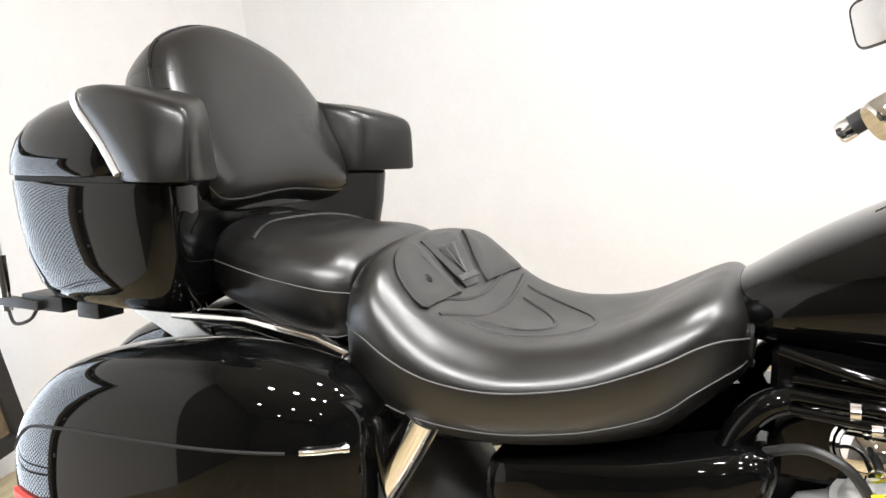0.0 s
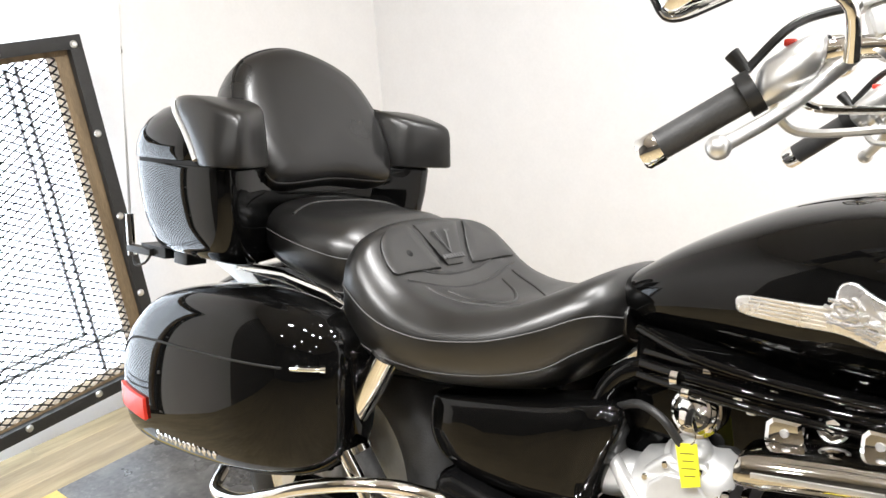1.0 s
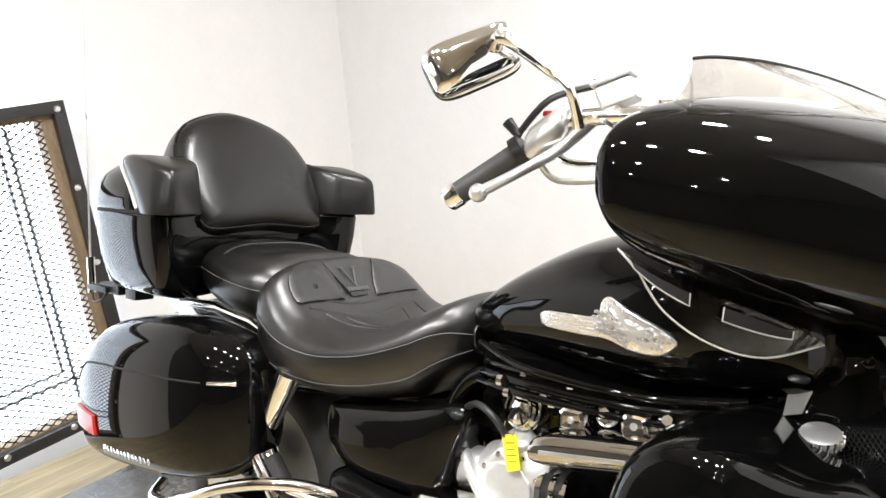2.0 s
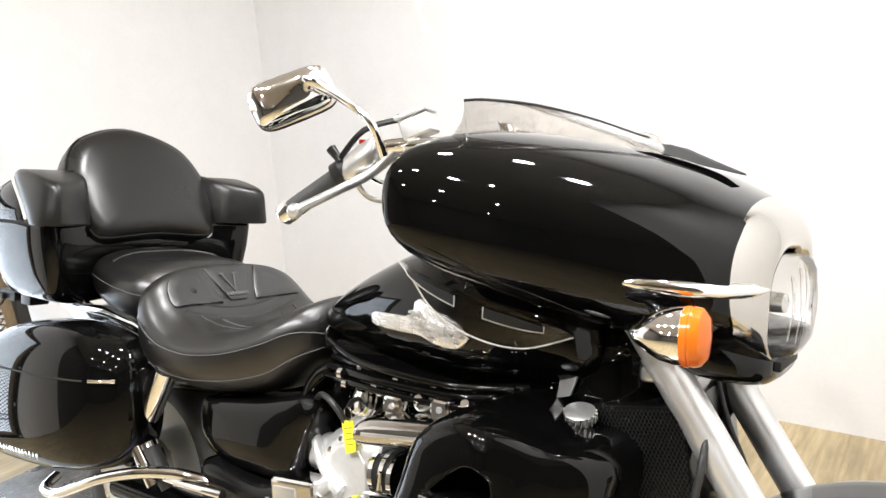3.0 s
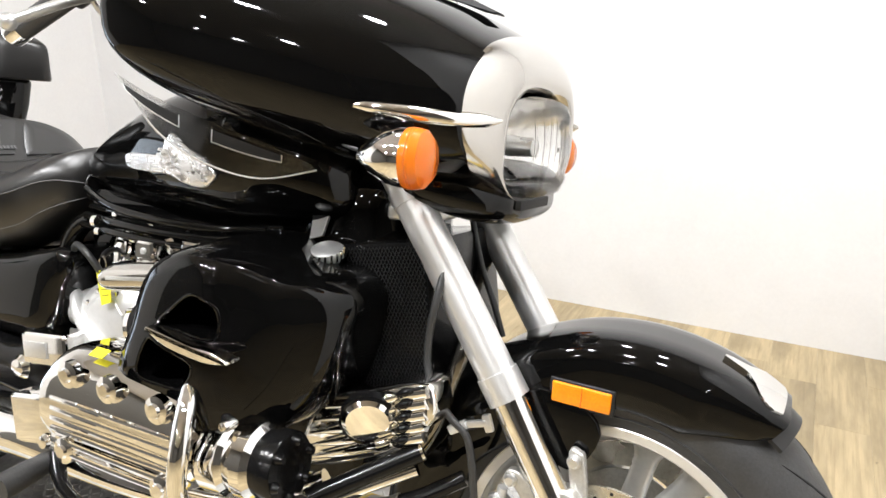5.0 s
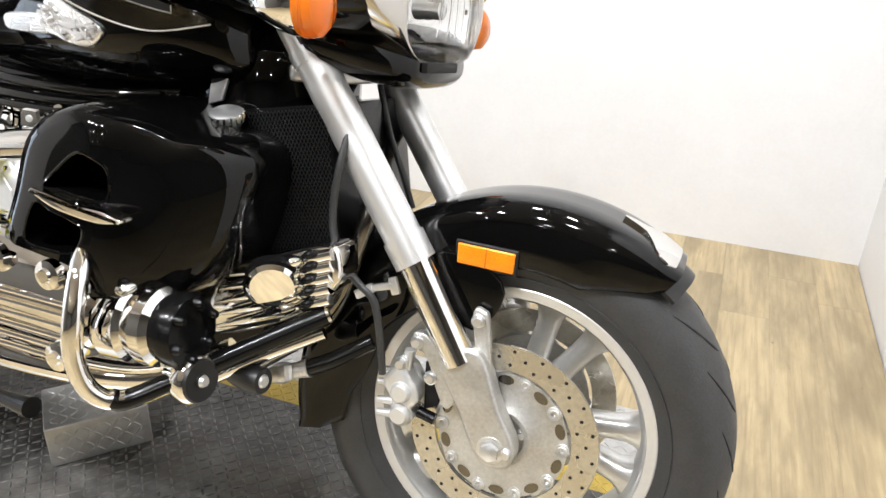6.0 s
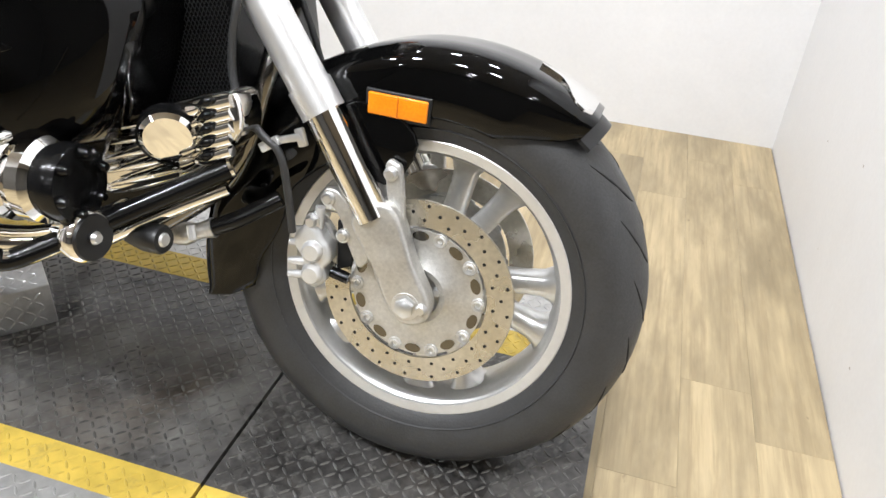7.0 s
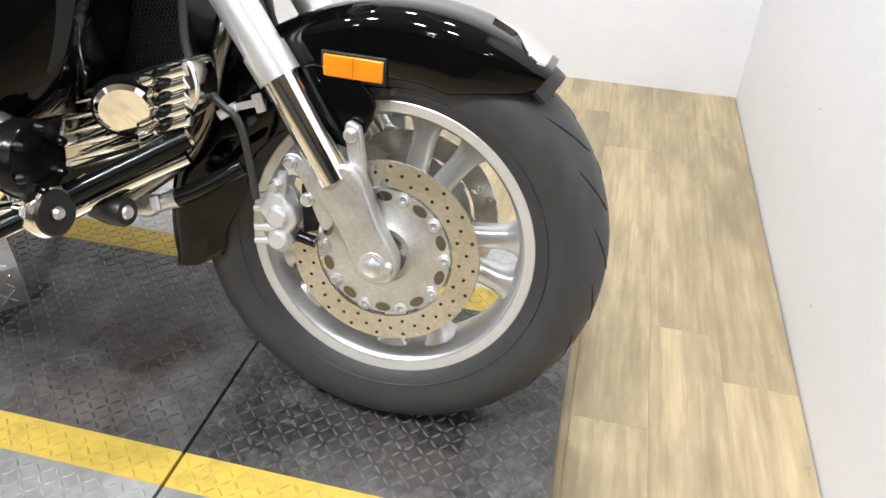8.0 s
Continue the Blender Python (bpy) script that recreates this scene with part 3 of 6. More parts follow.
def fork():
    d = Vector((0.235, 0, -0.336)).normalized()        # down the fork
    top, seam, low = Vector((-0.345, 0, 0.870)), Vector((-0.158, 0, 0.598)), Vector((-0.068, 0, 0.452))
    for s in (-1, 1):
        y = Vector((0, s * 0.118, 0))
        up = part("fork_tube", tube([top + y - (seam - top).normalized() * 0.12, top + y, seam + y], [0.0285, 0.0285, 0.0285], 28, 1), FORKMET, bike, "brushed upper fork tube")
        part("fork_collar", tube([seam + y - (seam - top).normalized() * 0.03, seam + y + (seam - top).normalized() * 0.012], 0.0315, 28, 1), FORKMET, up)
        part("fork_clamp_ring", tube([top + y, top + y + (seam - top).normalized() * 0.022], 0.0308, 28, 1), FORKMET, up)
        lo = part("fork_lower", tube([seam + y, low + y], [0.0275, 0.0245], 28, 1), CHROME, bike, "chrome lower fork cover")
        n = (low - seam).normalized()
        q = Vector((n.z, 0, -n.x))
        if q.x < 0:
            q = -q
        part("cover_rib", box((0.012, 0.01, 0.15), Matrix.Translation((seam + low) / 2 + y + q * 0.0235 + Vector((0, s * 0.006, 0))) @ Vector((0, 0, 1)).rotation_difference(n).to_matrix().to_4x4(), 0.004), CHROME, lo)
        slide = prism(curve2([(-0.098, 0.452), (-0.040, 0.480), (0.000, 0.400), (0.030, 0.345), (0.026, 0.312), (-0.004, 0.304), (-0.028, 0.320), (-0.062, 0.385)], 4), s * 0.098, s * 0.134, 0.008)
        sl = part("axle_bracket", slide, CASTING, bike, "cast alloy axle bracket")
        part("bracket_arm", prism(curve2([(-0.058, 0.530), (-0.040, 0.534), (-0.033, 0.520), (-0.018, 0.430), (0.0, 0.365), (-0.026, 0.380), (-0.042, 0.440)], 4), s * 0.102, s * 0.116, 0.004), CASTING, sl)
        part("bracket_arm", prism(curve2([(-0.148, 0.474), (-0.126, 0.480), (-0.095, 0.448), (-0.070, 0.395), (-0.085, 0.368), (-0.104, 0.400), (-0.120, 0.440)], 4), s * 0.100, s * 0.116, 0.004), CASTING, sl)
        for px_, pz in ((-0.048, 0.520), (-0.138, 0.466), (-0.112, 0.414)):
            part("bolt", lathe([(0, 0.007), (0.006, 0.007), (0.008, 0.003), (0.0105, 0.002), (0.0105, -0.004)], (px_, s * 0.117, pz), (0, s, 0), 14), SILVER, sl)
        part("axle_nut", lathe([(0, 0.013), (0.008, 0.013), (0.0145, 0.010), (0.015, 0.003), (0.019, 0.002), (0.019, -0.004)], (-0.003, s * 0.135, 0.334), (0, s, 0), 6), SILVER, sl)
        part("axle_washer", lathe([(0, 0.004), (0.021, 0.004), (0.022, 0.0)], (-0.003, s * 0.132, 0.334), (0, s, 0), 24), SILVER, sl)
        part("pinch_bolt", lathe([(0, 0.007), (0.006, 0.007), (0.009, 0.002), (0.009, -0.004)], (0.021, s * 0.135, 0.335), (0, s, 0), 12), SILVER, sl)
        cal = part("brake_caliper", prism(curve2([(-0.176, 0.414), (-0.163, 0.428), (-0.148, 0.424), (-0.138, 0.410), (-0.128, 0.398), (-0.124, 0.376), (-0.133, 0.362), (-0.130, 0.345), (-0.142, 0.330), (-0.160, 0.332), (-0.168, 0.350), (-0.166, 0.368), (-0.178, 0.386), (-0.182, 0.402)], 4), s * 0.100, s * 0.134, 0.009), ALLOY, bike, "pale alloy brake caliper")
        for cx_, cz in ((-0.150, 0.388), (-0.149, 0.352)):
            part("piston_boss", lathe([(0, 0.013), (0.012, 0.012), (0.0155, 0.008), (0.017, 0.0)], (cx_, s * 0.132, cz), (0, s, 0), 24), ALLOY, cal)
        part("bridge", prism(curve2([(-0.172, 0.420), (-0.150, 0.430), (-0.128, 0.402), (-0.124, 0.350), (-0.132, 0.344), (-0.140, 0.396)], 3), s * 0.090, s * 0.104, 0.003), SILVER, cal)
        for z_ in (0.412, 0.392, 0.362, 0.340):
            part("caliper_pin", tube([(-0.166, s * 0.118, z_), (-0.194, s * 0.118, z_ - 0.004)], [0.0075, 0.0055], 10, 1), ALLOY, cal)
        part("banjo_bolt", lathe([(0, 0.012), (0.007, 0.012), (0.009, 0.009), (0.009, 0.003), (0.012, 0.002), (0.012, -0.008)], (-0.156, s * 0.126, 0.432), (0, s, 0), 6), SILVER, cal)
        part("bleed_bolt", tube([(-0.152, s * 0.118, 0.420), (-0.148, s * 0.118, 0.452)], [0.0095, 0.0075], 12, 1), ALLOY, cal)
        part("slide_pin", tube([(-0.128, s * 0.112, 0.352), (-0.100, s * 0.112, 0.346)], 0.009, 12, 1), BLKMETAL, cal)
        part("caliper_bracket", prism([(-0.128, 0.43), (-0.098, 0.44), (-0.102, 0.362), (-0.125, 0.350)], s * 0.094, s * 0.100, 0.002), DARK, cal)
    part("lower_clamp", prism(curve2([(-0.375, -0.112), (-0.335, -0.120), (-0.305, -0.09), (-0.305, 0.09), (-0.335, 0.120), (-0.375, 0.112)], 4), 0.822, 0.848, 0.008, plane="xy"), SILVER, bike, "silver lower fork clamp")
    hose = part("brake_hose", tube([(-0.262, -0.140, 0.76), (-0.264, -0.155, 0.715), (-0.270, -0.155, 0.668), (-0.268, -0.155, 0.621), (-0.251, -0.155, 0.580), (-0.224, -0.155, 0.552), (-0.198, -0.155, 0.532), (-0.186, -0.153, 0.489), (-0.178, -0.145, 0.416)], 0.0058, 10, 6), HOSE, bike, "dark braided brake hose")
    part("hose_bracket", box((0.030, 0.012, 0.014), pose(-0.214, -0.150, 0.540, 0, -32, 0), 0.003), SILVER, hose)
    part("hose_bracket", box((0.034, 0.010, 0.010), pose(-0.186, -0.148, 0.552, 0, -18, 0), 0.003), SILVER, hose)
    part("bracket_fork", box((0.012, 0.010, 0.026), pose(-0.170, -0.146, 0.556, 0, -20, 0), 0.003), SILVER, hose)
    part("cable", tube([(-0.310, 0.05, 0.83), (-0.297, 0.05, 0.785), (-0.278, 0.05, 0.730), (-0.254, 0.05, 0.68), (-0.232, 0.05, 0.625)], 0.0055, 10, 5), CABLE, bike)


def front_fender():
    rings = []
    a0, a1 = radians(54), radians(194)
    steps = 46
    for i in range(steps + 1):
        a = a0 + (a1 - a0) * i / steps
        d = Vector((math.cos(a), 0, math.sin(a)))
        deg = math.degrees(a)
        r = 0.362 + 0.010 * max(0, (deg - 130) / 64)
        hw = 0.092
        drop = 0.095
        if deg < 71:
            k = (deg - 54) / 17
            drop = 0.030 + 0.062 * k ** 0.7
            hw = 0.074 + 0.018 * k ** 0.6
        if 100 < deg <= 150:
            drop = 0.095 + 0.035 * math.sin(math.pi * min(deg - 100, 20) / 40) - 0.010 * max(0.0, (deg - 130) / 20)
        if deg > 150:
            hw = 0.092 - 0.004 * (deg - 150) / 46
            k = (deg - 150) / 44
            drop = 0.120 + 0.014 * math.sin(math.pi * min(1.0, k * 1.4)) - 0.026 * k * k - 0.040 * max(0.0, (k - 0.90) / 0.10) ** 3
        sec = []
        m = 18
        for j in range(m + 1):
            u = -1 + 2 * j / m
            q = abs(u)
            y = hw * math.copysign(min(1.0, math.sin(min(q * 1.45, 1.0) * math.pi / 2)), u)
            dr = drop * max(0.0, (q - 0.18) / 0.82) ** 2.1
            sec.append((y, r - dr))
        outer = [AX + d * rr + Vector((0, y, 0)) for y, rr in sec]
        inner = [AX + d * (rr - 0.004) + Vector((0, y * 0.955, 0)) for y, rr in reversed(sec)]
        rings.append(outer + inner)
    fen = part("front_fender", loft(rings), BLACK, bike, "glossy black front fender", 50)
    rf = prism([(-0.097, 0.624), (-0.011, 0.622), (-0.011, 0.592), (-0.096, 0.594)], -0.100, -0.086, 0.003)
    part("side_reflector", rf, ORANGE, fen, "orange side reflector")
    part("reflector_base", prism([(-0.101, 0.628), (-0.007, 0.626), (-0.007, 0.588), (-0.100, 0.590)], -0.096, -0.084, 0.002), SATIN, fen)
    part("reflector_rib", box((0.0016, 0.002, 0.030), pose(-0.053, -0.1004, 0.608), 0.0005), AMBER, fen)
    part("side_reflector", mirrored(prism([(-0.097, 0.624), (-0.011, 0.622), (-0.011, 0.592), (-0.096, 0.594)], -0.100, -0.086, 0.003)), ORANGE, fen)
    # chrome tip on the crown and black rubber flap below it
    tip = []
    for i in range(9):
        a = radians(71 - 15.0 * i / 8)
        d = Vector((math.cos(a), 0, math.sin(a)))
        w = (0.004, 0.009, 0.012, 0.016, 0.034, 0.056, 0.066, 0.068, 0.060)[i]
        sec = []
        for j in range(9):
            u = -1 + j / 4
            sec.append(AX + d * (0.3675 - 0.0055 * u * u * (w / 0.06) ** 2) + Vector((0, u * w, 0)))
        low = [p - d * 0.008 for p in reversed(sec)]
        tip.append(sec + low)
    part("fender_tip", loft(tip), CHROME, fen, "chrome fender tip")
    flap = []
    for i in range(4):
        a = radians(56 - 5.5 * i / 3)
        d = Vector((math.cos(a), 0, math.sin(a)))
        sec = [AX + d * (0.359 - 0.030 * (abs(u) ** 2.2)) + Vector((0, u * 0.070, 0)) for u in [-1 + j / 5 for j in range(11)]]
        flap.append(sec + [p - d * 0.005 for p in reversed(sec)])
    part("fender_flap", loft(flap), SATIN, fen)
    part("fender_bracket", prism(curve2([(-0.13, 0.60), (-0.06, 0.60), (-0.02, 0.56), (-0.05, 0.50), (-0.09, 0.51)], 3), -0.098, -0.088, 0.003), BLACK, fen)


front_wheel()
fork()
front_fender()


FAIR = [  # x, half width, bottom, top, squareness
    (-0.228, 0.232, 0.872, 1.104, 2.25), (-0.245, 0.245, 0.870, 1.112, 2.3), (-0.27, 0.262, 0.870, 1.124, 2.35), (-0.31, 0.284, 0.874, 1.142, 2.45), (-0.37, 0.312, 0.885, 1.162, 2.6),
    (-0.44, 0.340, 0.903, 1.180, 2.75), (-0.51, 0.366, 0.922, 1.192, 2.9), (-0.57, 0.385, 0.942, 1.197, 3.1), (-0.62, 0.396, 0.964, 1.194, 3.3), (-0.65, 0.398, 0.985, 1.182, 3.3), (-0.664, 0.390, 1.010, 1.160, 3.1)]


def nose_edge(y, z):
    """Where the black paint ends, swept back towards the sides."""
    return -0.224 - 0.10 * max(0.0, abs(y) - 0.16) - 0.10 * max(0.0, 0.93 - z)


def steer(x):
    """How far the turned handlebars carry the front of the fairing sideways."""
    return 0.040 * min(1.0, max(0.0, (x + 0.50) / 0.27))


def turned(ob):
    for v in ob.data.vertices:
        v.co.y += steer(v.co.x)


def fairing():
    rows = spline(FAIR, 5)
    rings = [sering(x, -h, h, b, t, n, 56) for x, h, b, t, n in rows]
    for r_ in rings:
        for p in r_:
            p.x = min(p.x, nose_edge(p.y, p.z))
    bm = loft(rings, caps=False)
    bm.verts.ensure_lookup_table()
    bm.faces.new(bm.verts[-56:])
    shell = part("fairing", bm, BLACK, bike, "glossy black front fairing", 60)
    # chin under the lamp
    chin = [sering(x, -h, h, b, t, 2.8, 32) for x, h, b, t in spline([(-0.40, 0.14, 0.86, 0.93), (-0.33, 0.175, 0.838, 0.93), (-0.26, 0.165, 0.824, 0.92), (-0.215, 0.135, 0.824, 0.90), (-0.198, 0.10, 0.834, 0.882)], 4)]
    ch = part("fairing_chin", loft(chin), BLACK, shell)
    part("chin_slot", box((0.03, 0.13, 0.016), pose(-0.204, -0.02, 0.858), 0.004), DARK, ch)
    # chrome nose round the headlamp: a wide bowl that narrows to the lamp
    nose = [sering(x, -h, h, b, t, n, 56) for x, h, b, t, n in spline([(-0.240, 0.230, 0.874, 1.103, 2.25), (-0.226, 0.234, 0.870, 1.107, 2.25), (-0.212, 0.217, 0.864, 1.096, 2.3), (-0.200, 0.194, 0.860, 1.078, 2.45), (-0.192, 0.171, 0.858, 1.056, 2.6), (-0.193, 0.154, 0.860, 1.037, 2.8), (-0.205, 0.143, 0.864, 1.026, 2.9), (-0.228, 0.139, 0.866, 1.022, 2.9)], 3)]
    for ring in nose:
        for p in ring:
            p.x -= 0.10 * max(0.0, abs(p.y) - 0.12) + 0.10 * max(0.0, 0.93 - p.z)
    bez = part("headlamp_bezel", loft(nose, caps=False), DULLCHROME, shell, "chrome headlamp surround", 60)
    zc, hz, hy = 0.943, 0.078, 0.139

    def oval(x, k, bow=0.0):
        ring = sering(x, -hy * k, hy * k, zc - hz * k, zc + hz * k, 2.8, 48)
        for p in ring:
            p.x -= 0.34 * max(0.0, abs(p.y) - 0.07)
        return ring
    lamp_ = part("headlamp", loft([oval(-0.205, 1.0), oval(-0.190, 0.99), oval(-0.180, 0.93), oval(-0.173, 0.75), oval(-0.169, 0.45), oval(-0.168, 0.05)], caps=False), GLASS, shell, "clear headlamp glass", 80)
    lamp_.visible_shadow = False
    part("reflector_bowl", loft([oval(-0.204, 0.995), oval(-0.214, 0.97), oval(-0.235, 0.86), oval(-0.258, 0.6), oval(-0.272, 0.3), oval(-0.274, 0.03)], caps=False), REFLECT, lamp_, "", 80)
    part("bulb_shield", lathe([(0, 0.02), (0.014, 0.016), (0.016, -0.02), (0, -0.02)], (-0.235, 0, zc), (1, 0, 0), 20), SILVER, lamp_)
    for k in range(6):
        yy = -0.065 + 0.026 * k
        hh = 0.058 * (1 - (abs(yy) / 0.11) ** 3)
        part("lens_flute", tube([(-0.186 - 0.25 * max(0, abs(yy) - 0.05), yy, zc - hh), (-0.181 - 0.25 * max(0, abs(yy) - 0.05), yy, zc), (-0.186 - 0.25 * max(0, abs(yy) - 0.05), yy, zc + hh)], 0.0024, 8, 3), GLASS, lamp_).visible_shadow = False
    # chrome lips, signals
    for s in (-1, 1):
        lip = [Vector((-0.372, s * 0.296, 0.987)), Vector((-0.33, s * 0.286, 0.984)), Vector((-0.28, s * 0.262, 0.980)), Vector((-0.240, s * 0.228, 0.978)), Vector((-0.208, s * 0.202, 0.979)), Vector((-0.192, s * 0.186, 0.980))]
        rings_ = []
        for i, p in enumerate(lip):
            w = (0.002, 0.009, 0.012, 0.013, 0.010, 0.002)[i]
            rings_.append([p + Vector((0, s * 0.018 * math.cos(q) * (w / 0.014), w * math.sin(q))) for q in [2 * math.pi * k / 12 for k in range(12)]])
        part("chrome_lip", loft(rings_), CHROME, shell, "chrome trim lip")
        c = Vector((-0.270, s * 0.308, 0.925))
        sa = Vector((1, s * -0.12, 0.02)).normalized()
        sig = part("turn_signal", lathe([(0.002, -0.058), (0.010, -0.053), (0.022, -0.039), (0.033, -0.019), (0.0375, 0.0), (0.0375, 0.007), (0.0, 0.007)], c, sa, 32), CHROME, bike, "chrome turn signal with amber lens")
        part("lens", lathe([(0.0375, 0.007), (0.0390, 0.010), (0.0390, 0.015), (0.0376, 0.0162), (0.0376, 0.0182), (0.0388, 0.0195), (0.0366, 0.029), (0.026, 0.037), (0.0, 0.040), (0.0, 0.010)], c, sa, 32), AMBER, sig, "amber plastic lens")
        part("signal_stem", tube([c - sa * 0.03, c + Vector((-0.04, -s * 0.10, 0.025))], 0.013, 14, 1), CHROME, sig)
        for o in (sig, *sig.children):
            turned(o)
    for o in (shell, *shell.children_recursive):
        turned(o)
    return shell


fairing()


def windscreen():
    low = [(-0.615, -0.300, 1.172), (-0.565, -0.285, 1.182), (-0.49, -0.23, 1.184), (-0.42, -0.14, 1.174), (-0.37, -0.06, 1.164), (-0.355, 0.0, 1.160)]
    top = [(-0.588, -0.303, 1.228), (-0.56, -0.285, 1.230), (-0.515, -0.225, 1.228), (-0.465, -0.145, 1.216), (-0.42, -0.06, 1.198), (-0.405, 0.0, 1.192)]
    full = lambda r: [Vector(p) for p in spline(r, 5)]
    a, b = full(low), full(top)
    a += [Vector((p.x, -p.y, p.z)) for p in a[-2::-1]]
    b += [Vector((p.x, -p.y, p.z)) for p in b[-2::-1]]
    bm = bmesh.new()
    rows = []
    for k in range(5):
        u = k / 4
        rows.append([p.lerp(q, u) + Vector((0.01 * math.sin(math.pi * u), 0, 0)) for p, q in zip(a, b)])
    loft(rows, False, False, bm)
    bmesh.ops.solidify(bm, geom=bm.faces[:], thickness=0.004)
    ws = part("windscreen", bm, SCREEN, bike, "low clear acrylic windscreen", 60)
    ws.visible_shadow = False
    part("edge_trim", tube([p for p in b if p.y < -0.02], 0.0022, 8, 1), SATIN, ws, "dark upper edge")
    vent = loft([[Vector((x, y, z)) for y, z in ((-w, z0), (-w * 0.6, z0 + h), (w * 0.6, z0 + h), (w, z0))] for x, w, z0, h in ((-0.42, 0.06, 1.180, 0.008), (-0.37, 0.066, 1.166, 0.016), (-0.32, 0.052, 1.150, 0.011), (-0.27, 0.024, 1.138, 0.003))])
    part("air_vent", vent, DARK, ws, "dark air vent slot")


windscreen()


def wind_deflectors():
    for s in (-1, 1):
        rows = []
        top = [(-0.625, 0.392, 1.000), (-0.58, 0.370, 0.975), (-0.53, 0.330, 0.950), (-0.48, 0.275, 0.925), (-0.442, 0.215, 0.898)]
        low = [(-0.600, 0.388, 0.975), (-0.575, 0.368, 0.930), (-0.535, 0.325, 0.893), (-0.490, 0.265, 0.875), (-0.440, 0.205, 0.890)]
        ra, rb = spline(top, 5), spline(low, 5)
        bm = bmesh.new()
        for k in range(4):
            u = k / 3
            rows.append([Vector((p[0] + (q[0] - p[0]) * u, s * (p[1] + (q[1] - p[1]) * u + 0.008), p[2] + (q[2] - p[2]) * u)) for p, q in zip(ra, rb)])
        loft(rows, False, False, bm)
        bmesh.ops.solidify(bm, geom=bm.faces[:], thickness=0.004)
        d = part("wind_deflector", bm, DEFLECT, bike, "clear acrylic wind deflector", 60)
        d.visible_shadow = False
        part("polished_edge", tube([rows[0][0]] + [Vector((q[0], s * (q[1] + 0.008), q[2])) for q in rb], 0.0013, 8, 1), SILVER, d, "bright polished rim")

        def on(i, u, out):
            p, q = ra[i], rb[i]
            return Vector((p[0] + (q[0] - p[0]) * u, s * (p[1] + (q[1] - p[1]) * u + out), p[2] + (q[2] - p[2]) * u))
        for i0, i1 in ((2, 9), (11, 18)):
            lo_, hi_ = [on(i, 0.40, 0.017) for i in range(i0, i1)], [on(i, 0.12, 0.017) for i in range(i0, i1)]
            slot = part("slot", loft([[a, b] for a, b in zip(lo_, hi_)], False, False), DARK, d)
            part("slot_rim", tube([hi_[0]] + lo_ + [hi_[-1]], 0.0009, 6, 1), SILVER, slot, "bright cut edge")


wind_deflectors()


def skin(rings):
    """The surface of a lofted body, to lay stitching on."""
    bm = loft(rings)
    bmesh.ops.recalc_face_normals(bm, faces=bm.faces)
    bm.normal_update()
    tree = bvhtree.BVHTree.FromBMesh(bm)
    bm.free()
    return tree


def tank():
    rows = spline([(-1.085, 0.06, 0.80, 0.845), (-1.04, 0.105, 0.785, 0.872), (-0.98, 0.135, 0.775, 0.912), (-0.90, 0.160, 0.768, 0.956), (-0.82, 0.185, 0.765, 0.990),
                   (-0.73, 0.207, 0.765, 1.012), (-0.64, 0.222, 0.768, 1.016), (-0.55, 0.215, 0.775, 1.005), (-0.47, 0.18, 0.785, 0.975), (-0.43, 0.13, 0.80, 0.93)], 5)
    rings = [sering(x, -h, h, b, t, 2.45, 48) for x, h, b, t in rows]
    tree = skin(rings)
    tk = part("fuel_tank", loft(rings), BLACK, bike, "glossy black fuel tank", 60)
    for s in (-1, 1):
        em = curve2([(-0.858, 0.862), (-0.850, 0.875), (-0.79, 0.879), (-0.745, 0.884), (-0.737, 0.908), (-0.722, 0.915), (-0.700, 0.904), (-0.668, 0.892), (-0.625, 0.875), (-0.617, 0.860), (-0.645, 0.842), (-0.69, 0.842), (-0.730, 0.852), (-0.79, 0.850), (-0.846, 0.851)], 4)
        bm = prism(em, 0.0, 0.008, 0.003)
        for v in bm.verts:
            hit_ = tree.ray_cast(Vector((v.co.x, 0.6, v.co.z)), Vector((0, -1, 0)))[0]
            v.co.y = s * (hit_.y - 0.002 + v.co.y)
        e = part("tank_emblem", bm, CASTCHROME, tk, "embossed chrome wing emblem")
        rng = random.Random(3)
        for k in range(60):
            u = (k % 30) / 29
            x = -0.742 + 0.112 * u
            z = 0.866 - 0.004 * u + rng.uniform(-0.016, 0.020) * (1 - 0.45 * u) + (0.020 * rng.random() if u < 0.3 else 0)
            hit_ = tree.ray_cast(Vector((x, 0.6, z)), Vector((0, -1, 0)))[0]
            part("feather", box((0.010 + rng.random() * 0.012, 0.006, 0.0045), pose(x, s * (hit_.y + 0.006), z, 0, rng.uniform(-30, 50), 0), 0.0015), CASTCHROME, e)
        for k in range(5):
            z = 0.855 + 0.0052 * k
            bar = [tree.ray_cast(Vector((x, 0.6, z + 0.03 * (x + 0.85))), Vector((0, -1, 0)))[0] for x in (-0.846 + 0.004 * abs(k - 2), -0.81, -0.775, -0.745)]
            part("wing_rib", tube([Vector((p.x, s * (p.y + 0.0055), p.z)) for p in bar], [0.0012, 0.0020, 0.0022, 0.0016], 6, 2), CASTCHROME, e)
    part("filler_cap", lathe([(0.07, 0.0), (0.072, 0.008), (0.05, 0.014), (0.0, 0.016)], (-0.64, 0, 1.010), (0, 0, 1), 32), CHROME, tk, "chrome filler cap")
    part("tank_hem", tube([(-1.0, -0.14, 0.795), (-0.9, -0.178, 0.780), (-0.78, -0.194, 0.774), (-0.66, -0.192, 0.774), (-0.56, -0.168, 0.782)], 0.007, 10, 5), BLACK, tk)


tank()


